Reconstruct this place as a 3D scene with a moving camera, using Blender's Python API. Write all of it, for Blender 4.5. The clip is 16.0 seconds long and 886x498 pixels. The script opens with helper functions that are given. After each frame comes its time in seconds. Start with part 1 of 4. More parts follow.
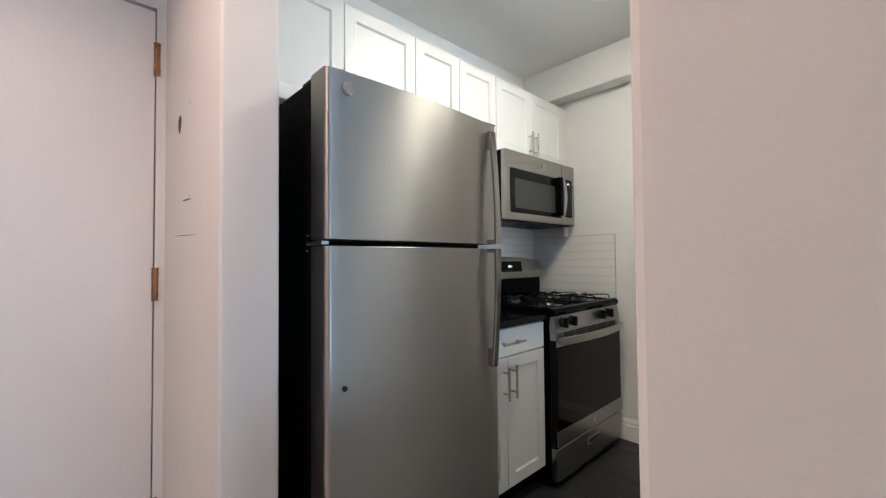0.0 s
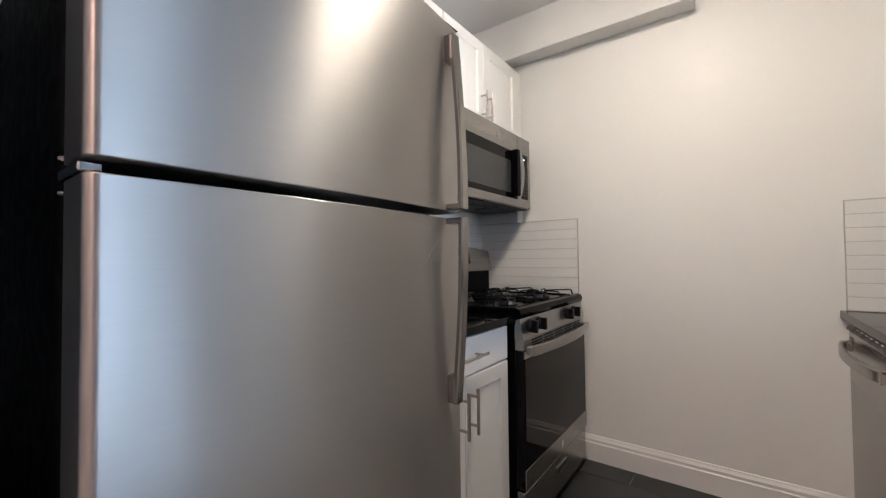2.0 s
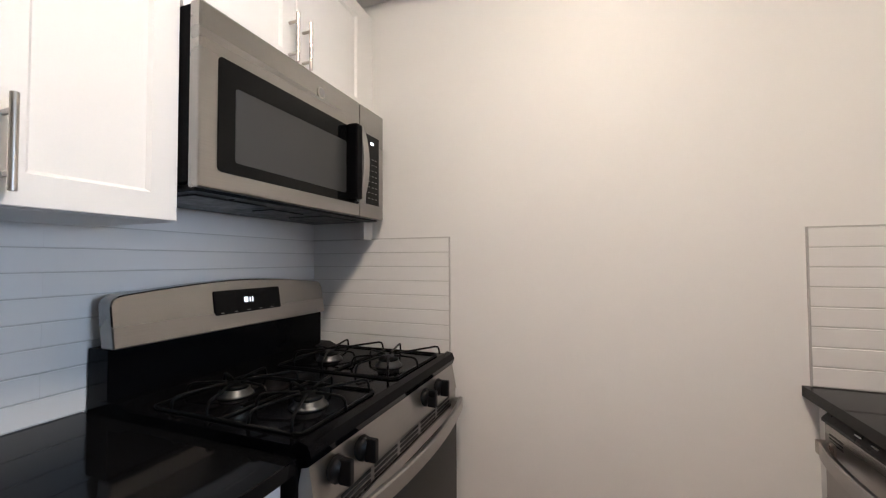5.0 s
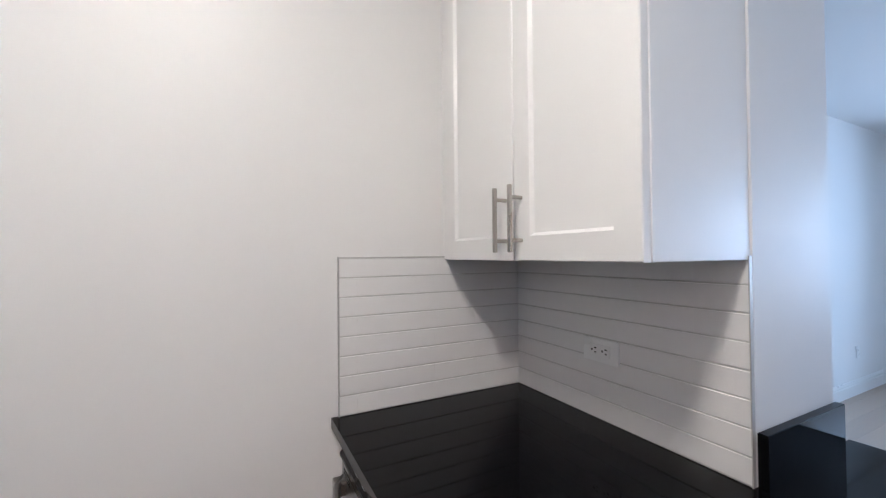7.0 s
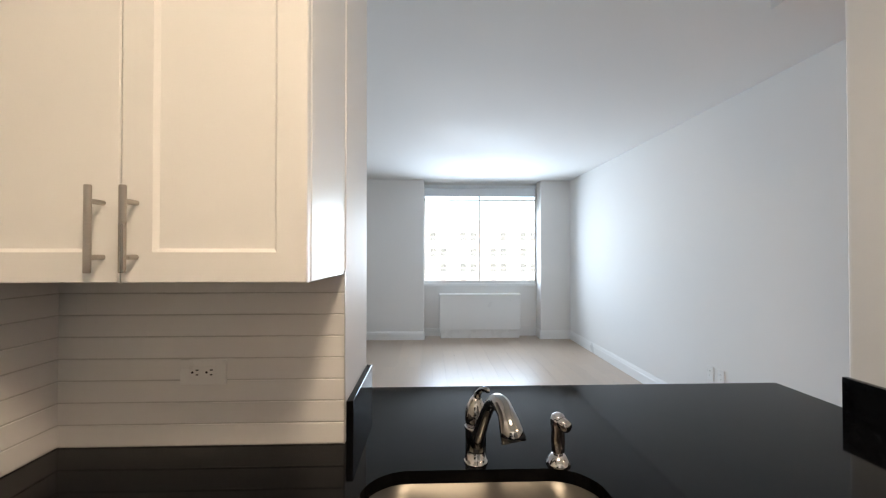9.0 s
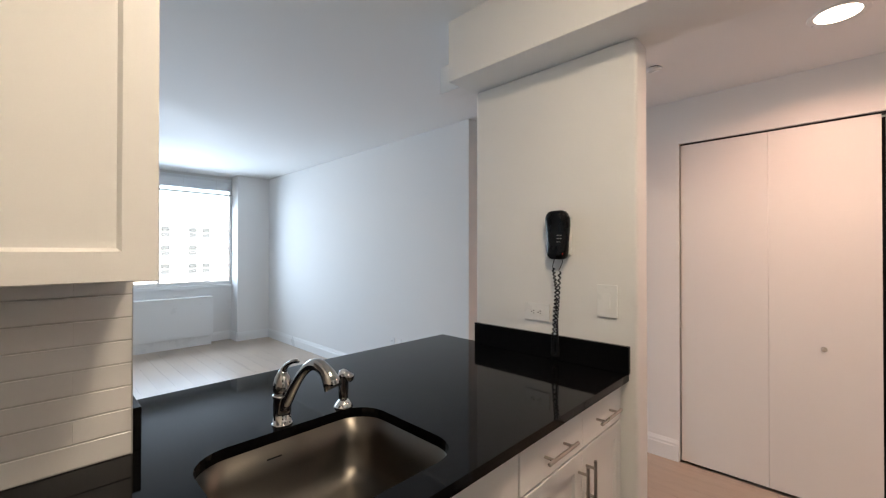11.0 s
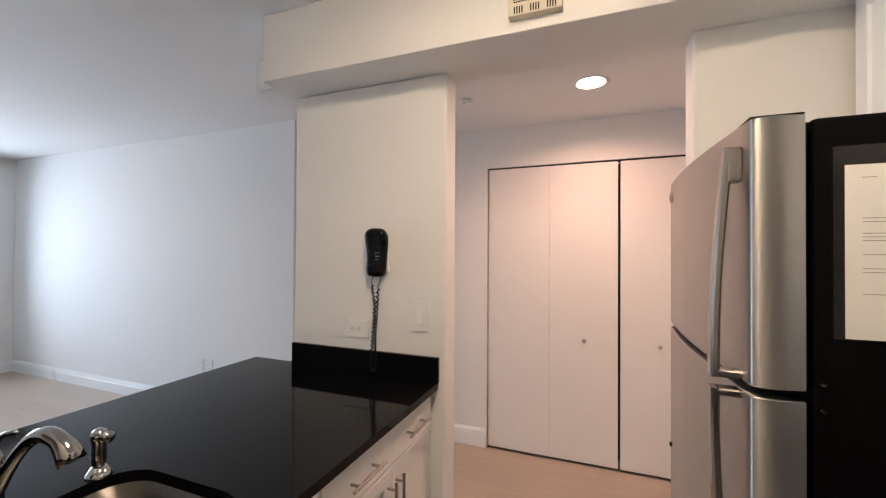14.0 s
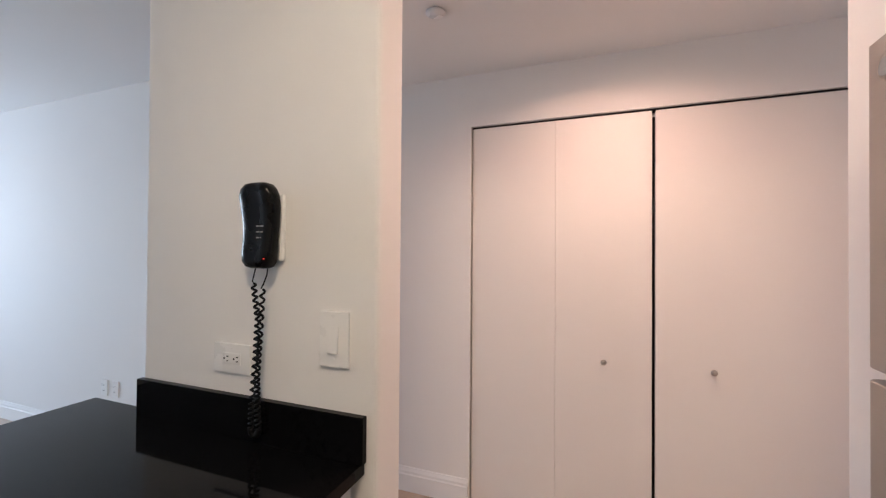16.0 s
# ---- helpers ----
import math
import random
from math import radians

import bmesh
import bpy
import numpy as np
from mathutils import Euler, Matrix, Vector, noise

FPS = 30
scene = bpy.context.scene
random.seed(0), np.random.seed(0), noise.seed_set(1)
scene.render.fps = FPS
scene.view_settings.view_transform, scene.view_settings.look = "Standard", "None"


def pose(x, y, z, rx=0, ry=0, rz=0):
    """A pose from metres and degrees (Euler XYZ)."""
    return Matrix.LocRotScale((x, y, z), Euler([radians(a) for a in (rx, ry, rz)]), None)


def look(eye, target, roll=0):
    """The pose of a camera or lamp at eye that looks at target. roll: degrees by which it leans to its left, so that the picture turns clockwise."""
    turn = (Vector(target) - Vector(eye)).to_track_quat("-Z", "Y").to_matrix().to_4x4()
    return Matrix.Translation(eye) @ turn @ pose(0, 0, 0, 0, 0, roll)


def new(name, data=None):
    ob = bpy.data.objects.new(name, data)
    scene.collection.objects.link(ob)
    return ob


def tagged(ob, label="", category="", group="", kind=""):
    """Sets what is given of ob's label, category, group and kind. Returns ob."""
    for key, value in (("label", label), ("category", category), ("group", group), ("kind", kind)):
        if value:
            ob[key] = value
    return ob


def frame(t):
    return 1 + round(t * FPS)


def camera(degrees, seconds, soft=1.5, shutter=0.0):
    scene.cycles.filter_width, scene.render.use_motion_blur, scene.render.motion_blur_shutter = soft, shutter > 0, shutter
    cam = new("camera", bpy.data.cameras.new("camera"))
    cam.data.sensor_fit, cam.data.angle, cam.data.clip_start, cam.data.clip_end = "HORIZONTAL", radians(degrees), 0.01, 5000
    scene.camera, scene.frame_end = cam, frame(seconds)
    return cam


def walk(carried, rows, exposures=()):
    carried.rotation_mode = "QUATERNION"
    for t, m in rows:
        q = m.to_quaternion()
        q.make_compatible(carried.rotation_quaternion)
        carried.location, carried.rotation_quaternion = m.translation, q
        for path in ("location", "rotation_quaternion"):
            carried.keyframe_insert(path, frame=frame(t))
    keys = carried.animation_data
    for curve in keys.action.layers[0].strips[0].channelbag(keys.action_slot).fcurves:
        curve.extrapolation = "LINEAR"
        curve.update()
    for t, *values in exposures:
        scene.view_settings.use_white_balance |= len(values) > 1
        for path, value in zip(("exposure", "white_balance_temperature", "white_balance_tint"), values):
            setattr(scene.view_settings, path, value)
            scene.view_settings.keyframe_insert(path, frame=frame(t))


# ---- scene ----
cam = camera(96.4, 16.0, 1.25)
PATH = [
    (0, (0.667, 0.945, 1.208), (2.035, 2.403, 1.261), -0.5),
    (0.5, (0.677, 1.124, 1.207), (2.069, 2.559, 1.257), -0.3),
    (1, (0.744, 1.23, 1.196), (2.215, 2.585, 1.246), -0.3),
    (1.5, (0.919, 1.316, 1.166), (2.48, 2.567, 1.214), -0.5),
    (2, (1.053, 1.373, 1.149), (2.66, 2.562, 1.197), -0.6),
    (2.5, (1.206, 1.467, 1.147), (2.844, 2.614, 1.194), -0.3),
    (3, (1.362, 1.532, 1.155), (3.045, 2.612, 1.198), -0.5),
    (3.2, (1.415, 1.533, 1.167), (3.111, 2.592, 1.209), -0.5),
    (5.3, (1.984, 1.584, 1.302), (3.909, 2.121, 1.36), -0.6),
    (5.5, (2.016, 1.566, 1.317), (3.979, 1.949, 1.367), -0.8),
    (6, (2.105, 1.471, 1.35), (4.105, 1.479, 1.381), -0.8),
    (6.5, (2.203, 1.349, 1.382), (4.159, 0.933, 1.4), -0.8),
    (7, (2.216, 1.262, 1.38), (3.995, 0.348, 1.409), -0.5),
    (7.5, (2.224, 1.192, 1.38), (3.675, -0.183, 1.422), -0.3),
    (8, (2.201, 1.214, 1.376), (3.185, -0.527, 1.41), -0.4),
    (8.5, (2.256, 1.336, 1.401), (2.725, -0.608, 1.43), -0.2),
    (9, (2.413, 1.427, 1.419), (2.344, -0.572, 1.441), 0.0),
    (9.5, (2.561, 1.467, 1.4), (2.039, -0.464, 1.426), -0.3),
    (10, (2.692, 1.516, 1.401), (1.747, -0.247, 1.42), -0.0),
    (10.2, (2.728, 1.54, 1.405), (1.655, -0.148, 1.423), -0.0),
    (12.3, (2.839, 1.678, 1.451), (1.101, 0.689, 1.463), 0.2),
    (12.5, (2.834, 1.679, 1.457), (1.067, 0.742, 1.47), 0.2),
    (13, (2.831, 1.675, 1.46), (1.01, 0.849, 1.476), 0.3),
    (13.5, (2.81, 1.677, 1.492), (0.96, 0.918, 1.508), 0.2),
    (14, (2.749, 1.692, 1.499), (0.885, 0.968, 1.518), 0.3),
    (14.5, (2.614, 1.696, 1.5), (0.745, 0.983, 1.518), 0.3),
    (15, (2.459, 1.689, 1.507), (0.591, 0.976, 1.522), 0.3),
    (15.5, (2.226, 1.646, 1.47), (0.356, 0.937, 1.487), 0.2),
    (16, (1.941, 1.549, 1.43), (0.068, 0.847, 1.45), 0.4),
]
# seconds, stops, kelvin, tint
EXPOSURES = [
    (0.0, 2.36, 5850, 2), (0.5, 2.42, 5550, 6), (1.0, 2.43, 5600, 7), (1.5, 2.38, 5700, 9), (2.0, 2.50, 6100, 10), (2.5, 2.44, 6300, 10), (3.0, 2.49, 6250, 12),
    (5.3, 2.57, 6250, 12), (5.5, 2.60, 5900, 12), (6.0, 2.56, 5550, 10), (6.5, 2.54, 5400, 8), (7.0, 2.55, 5500, 10), (7.5, 2.53, 6500, 12), (8.0, 2.52, 7050, 12),
    (8.5, 2.49, 7450, 12), (9.0, 2.44, 7400, 11), (9.5, 2.32, 7250, 10), (10.0, 2.28, 7000, 10), (12.5, 2.39, 7050, 12), (13.5, 2.38, 7300, 15), (15.0, 2.34, 7200, 14),
    (15.5, 2.37, 7100, 14), (16.0, 2.37, 6850, 14)]
walk(cam, [(t, look(eye, target, roll)) for t, eye, target, roll in PATH], EXPOSURES)

# ---- light ----
world = bpy.data.worlds.new("sky")
scene.world = world
world.use_nodes = True
wn = world.node_tree
sky = wn.nodes.new("ShaderNodeTexSky")
sky.sky_type, sky.sun_disc, sky.sun_elevation, sky.sun_rotation = "NISHITA", False, radians(48), radians(26.6)
wn.nodes["Background"].inputs[1].default_value = 0.15
wn.links.new(sky.outputs[0], wn.nodes["Background"].inputs[0])


def lamp(name, kind, m, energy, colour, **more):
    data = bpy.data.lights.new(name, kind)
    data.energy, data.color = energy, colour
    if "size" in more:
        if "size_y" in more:
            data.shape = "RECTANGLE"
            data.size_y = more["size_y"]
        elif kind == "AREA":
            data.shape = "DISK"
        if kind == "AREA":
            data.size = more["size"]
    if "angle" in more:
        data.angle = more["angle"]
    if "spread" in more:
        data.spread = more["spread"]
    ob = new(name, data)
    ob.matrix_world = m
    return ob


lamp("sun", "SUN", look((10, 20, 25), (0, 0, 0)), 4.5, (1.0, 0.95, 0.88), angle=radians(0.6))
# daylight in the window's opening
lamp("window_daylight", "AREA", look((1.533, -5.387, 1.53), (1.533, 0, 1.53)), 15.5, (0.565, 0.75, 1.0), size=1.86, size_y=1.18, spread=radians(142))
# the recessed lamp in the hall; the kitchen is lit by the glass bowl of its ceiling light
lamp("hall_light", "AREA", look((0.392, 1.66, 2.4515), (0.392, 1.661, 0)), 2.35, (1.0, 0.62, 0.495), size=0.15, spread=radians(155))

# ---- materials ----


def material(name, colour, rough=0.5, metal=0.0, vary=0.06, scale=6.0, bump=0.1, fine=180.0, stretch=(1, 1, 1), per_object=0.0, per_island=0.0,
             coat=0.0, aniso=0.0, spec=0.5, rough_vary=0.08, wave=0.0):
    """A surface with broad and fine variation of colour, gloss and relief."""
    m = bpy.data.materials.new(name)
    m.use_nodes = True
    n, l = m.node_tree.nodes, m.node_tree.links
    b = n["Principled BSDF"]
    tc = n.new("ShaderNodeTexCoord")
    mp = n.new("ShaderNodeMapping")
    mp.inputs["Scale"].default_value = stretch
    l.new(tc.outputs["Object"], mp.inputs["Vector"])
    big, small = n.new("ShaderNodeTexNoise"), n.new("ShaderNodeTexNoise")
    for tex, s, d in ((big, scale, 4), (small, fine, 3)):
        tex.inputs["Scale"].default_value = s
        tex.inputs["Detail"].default_value = d
        l.new(mp.outputs[0], tex.inputs["Vector"])
    ramp = n.new("ShaderNodeMapRange")
    ramp.inputs[1].default_value, ramp.inputs[2].default_value = 0.3, 0.7
    ramp.inputs[3].default_value, ramp.inputs[4].default_value = 1 - vary, 1 + vary
    add = n.new("ShaderNodeMath")
    add.operation = "ADD"
    half = n.new("ShaderNodeMath")
    half.operation = "MULTIPLY"
    half.inputs[1].default_value = 0.5
    l.new(big.outputs[0], add.inputs[0])
    l.new(small.outputs[0], add.inputs[1])
    l.new(add.outputs[0], half.inputs[0])
    l.new(half.outputs[0], ramp.inputs[0])
    value = ramp.outputs[0]
    for amount, node in ((per_object, "ShaderNodeObjectInfo"), (per_island, "ShaderNodeNewGeometry")):
        if amount:
            info = n.new(node)
            r2 = n.new("ShaderNodeMapRange")
            r2.inputs[3].default_value, r2.inputs[4].default_value = 1 - amount, 1 + amount
            l.new(info.outputs["Random" if per_object and node == "ShaderNodeObjectInfo" else "Random Per Island"], r2.inputs[0])
            mul = n.new("ShaderNodeMath")
            mul.operation = "MULTIPLY"
            l.new(value, mul.inputs[0])
            l.new(r2.outputs[0], mul.inputs[1])
            value = mul.outputs[0]
    mix = n.new("ShaderNodeVectorMath")
    mix.operation = "SCALE"
    mix.inputs[0].default_value = colour
    l.new(value, mix.inputs["Scale"])
    l.new(mix.outputs[0], b.inputs["Base Color"])
    rr = n.new("ShaderNodeMapRange")
    rr.inputs[1].default_value, rr.inputs[2].default_value = 0.3, 0.7
    rr.inputs[3].default_value, rr.inputs[4].default_value = max(0.02, rough - rough_vary), min(1, rough + rough_vary)
    l.new(big.outputs[0], rr.inputs[0])
    l.new(rr.outputs[0], b.inputs["Roughness"])
    b.inputs["Metallic"].default_value = metal
    b.inputs["Specular IOR Level"].default_value = spec
    b.inputs["Coat Weight"].default_value = coat
    b.inputs["Anisotropic"].default_value = aniso
    if aniso:
        tangent = n.new("ShaderNodeTangent")
        tangent.direction_type, tangent.axis = "RADIAL", "Z"
        l.new(tangent.outputs[0], b.inputs["Tangent"])
        b.inputs["Anisotropic Rotation"].default_value = 0.25
    normal = None
    if wave:
        # a sheet that is not quite flat
        wm, wt, wb = n.new("ShaderNodeMapping"), n.new("ShaderNodeTexNoise"), n.new("ShaderNodeBump")
        wm.inputs["Scale"].default_value = (1, 1, 0.22)
        wt.inputs["Scale"].default_value = 5.0
        wt.inputs["Detail"].default_value = 1.0
        wb.inputs["Strength"].default_value = 1.0
        wb.inputs["Distance"].default_value = wave
        l.new(tc.outputs["Object"], wm.inputs["Vector"])
        l.new(wm.outputs[0], wt.inputs["Vector"])
        l.new(wt.outputs[0], wb.inputs["Height"])
        l.new(wb.outputs[0], b.inputs["Normal"])
        normal = wb.outputs[0]
    if bump:
        bp = n.new("ShaderNodeBump")
        if normal:
            l.new(normal, bp.inputs["Normal"])
        bp.inputs["Strength"].default_value = bump
        bp.inputs["Distance"].default_value = 0.002
        l.new(small.outputs[0], bp.inputs["Height"])
        l.new(bp.outputs[0], b.inputs["Normal"])
    return m


def glowing(name, colour, strength):
    m = bpy.data.materials.new(name)
    m.use_nodes = True
    b = m.node_tree.nodes["Principled BSDF"]
    b.inputs["Base Color"].default_value = (*colour, 1)
    b.inputs["Emission Color"].default_value = (*colour, 1)
    b.inputs["Emission Strength"].default_value = strength
    return m


def clear_glass(name):
    """A thin flat pane: it lets light straight through and mirrors a little, more at a slant."""
    m = bpy.data.materials.new(name)
    m.use_nodes = True
    n, l = m.node_tree.nodes, m.node_tree.links
    n.remove(n["Principled BSDF"])
    through_it, gloss, mix, slant = n.new("ShaderNodeBsdfTransparent"), n.new("ShaderNodeBsdfGlossy"), n.new("ShaderNodeMixShader"), n.new("ShaderNodeFresnel")
    through_it.inputs[0].default_value = (0.95, 0.965, 0.96, 1)
    gloss.inputs["Roughness"].default_value = 0.02
    slant.inputs["IOR"].default_value = 1.45
    l.new(slant.outputs[0], mix.inputs[0])
    l.new(through_it.outputs[0], mix.inputs[1])
    l.new(gloss.outputs[0], mix.inputs[2])
    l.new(mix.outputs[0], n["Material Output"].inputs[0])
    return m


def thin_vinyl(name):
    """White vinyl that lets daylight glow through."""
    m = material(name, (0.88, 0.89, 0.89), rough=0.5, vary=0.02, scale=8, bump=0.0)
    n, l = m.node_tree.nodes, m.node_tree.links
    t = n.new("ShaderNodeBsdfTranslucent")
    t.inputs[0].default_value = (0.9, 0.92, 0.94, 1)
    mix = n.new("ShaderNodeMixShader")
    mix.inputs[0].default_value = 0.65
    l.new(n["Principled BSDF"].outputs[0], mix.inputs[1])
    l.new(t.outputs[0], mix.inputs[2])
    l.new(mix.outputs[0], n["Material Output"].inputs[0])
    return m


def plank_wood(name, colour):
    """Planks that run along their own x, with grain, each a little different."""
    m = material(name, colour, rough=0.33, vary=0.12, scale=3.0, bump=0.08, fine=40.0, stretch=(0.6, 9, 9), per_object=0.06, rough_vary=0.06)
    return m


PAINT = material("wall_paint", (0.79, 0.78, 0.765), rough=0.8, spec=0.25, vary=0.012, scale=1.5, bump=0.06, fine=320, rough_vary=0.05)
SATIN = material("satin_wall_paint", (0.79, 0.78, 0.765), rough=0.42, spec=0.3, vary=0.012, scale=1.5, bump=0.06, fine=320, rough_vary=0.05)
EGGSHELL = material("eggshell_wall_paint", (0.79, 0.78, 0.765), rough=0.54, spec=0.35, vary=0.012, scale=1.5, bump=0.06, fine=320, rough_vary=0.05)
CEIL = material("ceiling_paint", (0.80, 0.795, 0.785), rough=0.75, vary=0.015, scale=1.2, bump=0.06, fine=260)
TRIM = material("trim_paint", (0.80, 0.80, 0.79), rough=0.35, vary=0.015, scale=3, bump=0.04, fine=200)
DOORPAINT = material("door_paint", (0.78, 0.765, 0.745), rough=0.4, vary=0.018, scale=2.2, bump=0.05, fine=240)
CABINET = material("cabinet_paint", (0.80, 0.79, 0.77), rough=0.36, vary=0.012, scale=3, bump=0.03, fine=300)
TILE = material("glazed_tile", (0.80, 0.79, 0.775), rough=0.2, vary=0.01, scale=5, bump=0.06, fine=30, per_object=0.01, rough_vary=0.04)
GROUT = material("grout", (0.56, 0.55, 0.53), rough=0.85, vary=0.06, scale=20, bump=0.2)
GRANITE = material("black_granite", (0.004, 0.004, 0.0045), rough=0.05, spec=0.10, vary=0.2, scale=60, bump=0.0, fine=900, rough_vary=0.02)
STEEL = material("brushed_steel", (0.40, 0.39, 0.375), rough=0.46, metal=1.0, vary=0.025, scale=2.0, bump=0.0015, fine=420, stretch=(0.02, 0.02, 1), aniso=0.82, rough_vary=0.03, wave=0.006)
STEELH = material("brushed_steel_across", (0.33, 0.32, 0.305), rough=0.27, metal=1.0, vary=0.05, scale=2.0, bump=0.012, fine=420, stretch=(0.02, 1, 1), aniso=0.5, rough_vary=0.04)
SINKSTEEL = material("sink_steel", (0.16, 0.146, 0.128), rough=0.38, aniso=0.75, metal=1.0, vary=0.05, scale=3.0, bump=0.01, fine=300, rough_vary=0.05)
HANDLE = material("satin_steel", (0.36, 0.345, 0.325), rough=0.24, metal=1.0, vary=0.05, scale=5, bump=0.01, fine=260, stretch=(1, 1, 0.05), rough_vary=0.03)
NICKEL = material("satin_nickel", (0.44, 0.41, 0.37), rough=0.30, metal=1.0, vary=0.04, scale=8, bump=0.02, fine=200)
CHROME = material("chrome", (0.44, 0.44, 0.44), rough=0.06, metal=1.0, vary=0.02, scale=6, bump=0.0, rough_vary=0.02)
BRASS = material("aged_brass", (0.42, 0.24, 0.13), rough=0.35, metal=1.0, vary=0.15, scale=30, bump=0.1)
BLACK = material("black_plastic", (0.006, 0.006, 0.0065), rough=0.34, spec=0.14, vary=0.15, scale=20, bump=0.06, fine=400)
BLACKSIDE = material("black_textured_steel", (0.003, 0.003, 0.0033), rough=0.62, spec=0.05, vary=0.15, scale=30, bump=0.3, fine=500)
ENAMEL = material("black_enamel", (0.0025, 0.0025, 0.003), rough=0.1, spec=0.05, vary=0.2, scale=30, bump=0.02, fine=300, rough_vary=0.03)
IRON = material("cast_iron", (0.003, 0.003, 0.003), rough=0.42, spec=0.1, vary=0.2, scale=40, bump=0.4, fine=300)
ALU = material("burner_aluminium", (0.09, 0.09, 0.09), rough=0.4, metal=1.0, vary=0.08, scale=40, bump=0.05)
DARKGLASS = material("dark_glass", (0.003, 0.0032, 0.0034), spec=0.13, rough=0.05, vary=0.1, scale=8, bump=0.0, rough_vary=0.02)
WHITEPL = material("white_plastic", (0.80, 0.80, 0.79), rough=0.3, vary=0.01, scale=12, bump=0.02)
DARKHOLE = material("dark_slot", (0.01, 0.01, 0.01), rough=0.6, vary=0.1)
SLATE = material("slate_tile", (0.019, 0.0205, 0.0225), rough=0.42, vary=0.25, scale=7, bump=0.35, fine=60, per_object=0.12, rough_vary=0.1)
DARKGROUT = material("dark_grout", (0.075, 0.075, 0.075), rough=0.9, vary=0.15, scale=30, bump=0.2)
PLANK = plank_wood("oak_plank", (0.43, 0.335, 0.262))
GAP = material("plank_gap", (0.31, 0.245, 0.195), rough=0.8, vary=0.2)
SCUFF = material("scuff_mark", (0.09, 0.07, 0.065), rough=0.8, vary=0.3, scale=60)
CORD = material("matte_black_cord", (0.004, 0.004, 0.004), rough=0.6, spec=0.15, vary=0.1, bump=0.0)
GLASS = clear_glass("window_glass")
VINYL = thin_vinyl("blind_vinyl")
PAPER = material("paper", (0.78, 0.77, 0.75), rough=0.6, vary=0.02, scale=10, bump=0.05)
INK = material("grey_print", (0.28, 0.27, 0.26), rough=0.7, vary=0.1)
BRICKWALL = material("far_brick", (0.50, 0.44, 0.40), rough=0.85, vary=0.12, scale=0.6, bump=0.2, fine=9)
FARGLASS = material("far_glass", (0.115, 0.124, 0.134), rough=0.3, vary=0.3, scale=0.5, bump=0)
ASPHALT = material("street", (0.06, 0.06, 0.06), rough=0.9, vary=0.2, scale=0.5, bump=0.2)
PHONEBLACK = material("glossy_black_plastic", (0.004, 0.004, 0.0045), rough=0.27, spec=0.2, vary=0.1, scale=20, bump=0.02, fine=300, rough_vary=0.04)
SLEEVE = material("clear_plastic_over_black", (0.02, 0.02, 0.02), rough=0.18, spec=0.45, vary=0.1, scale=8, bump=0.05, fine=20)
REDLIGHT = glowing("red_light", (1.0, 0.05, 0.03), 0.1)
LAMPGLOW = glowing("lamp_lens", (1.0, 0.80, 0.66), 4.0)
FIXTUREGLOW = glowing("fixture_lens", (1.0, 0.85, 0.68), 18.0)
DISPLAY = glowing("display_digits", (0.85, 0.95, 1.0), 0.9)

# ---- builders ----


def link(name, bm, mat, parent=None, smooth=False):
    me = bpy.data.meshes.new(name)
    bmesh.ops.recalc_face_normals(bm, faces=bm.faces)
    bm.to_mesh(me)
    bm.free()
    me.materials.append(mat)
    if smooth:
        for p in me.polygons:
            p.use_smooth = True
    ob = new(name, me)
    if parent:
        ob.parent = parent
    return ob


def part(name, bm, mat, parent, label="", smooth=False):
    return tagged(link(name, bm, mat, parent, smooth), label)


def thing(name, label, category, group="", kind="", at=(0, 0, 0)):
    ob = new(name)
    ob.location = at
    ob.empty_display_size = 0.05
    return tagged(ob, label, category, group, kind)


def setting(name, bm, mat, label, category="wall", smooth=False):
    return tagged(link(name, bm, mat, None, smooth), label, category, kind="structure")


def box(x0, y0, z0, x1, y1, z1, bevel=0.0, bm=None, seg=1):
    own = bmesh.new()
    bmesh.ops.create_cube(own, size=1)
    for v in own.verts:
        v.co = ((x0 + x1) / 2 + v.co.x * (x1 - x0), (y0 + y1) / 2 + v.co.y * (y1 - y0), (z0 + z1) / 2 + v.co.z * (z1 - z0))
    if bevel:
        bmesh.ops.bevel(own, geom=own.edges[:], offset=bevel, segments=seg, affect="EDGES", profile=0.6)
    if bm is None:
        return own
    return merge(bm, own)


def merge(bm, other):
    me = bpy.data.meshes.new("tmp")
    other.to_mesh(me)
    other.free()
    bm.from_mesh(me)
    bpy.data.meshes.remove(me)
    return bm


def rod(a, b, r, seg=12, r2=None, bm=None, bevel=0.0):
    """A round bar from a to b."""
    own = bmesh.new()
    a, b = Vector(a), Vector(b)
    bmesh.ops.create_cone(own, cap_ends=True, segments=seg, radius1=r, radius2=r if r2 is None else r2, depth=(b - a).length)
    if bevel:
        rims = [e for e in own.edges if len(e.link_faces) == 2 and any(len(f.verts) > 4 for f in e.link_faces)]
        bmesh.ops.bevel(own, geom=rims, offset=bevel, segments=2, affect="EDGES")
    m = Matrix.Translation((a + b) / 2) @ (b - a).to_track_quat("Z", "Y").to_matrix().to_4x4()
    bmesh.ops.transform(own, matrix=m, verts=own.verts)
    return own if bm is None else merge(bm, own)


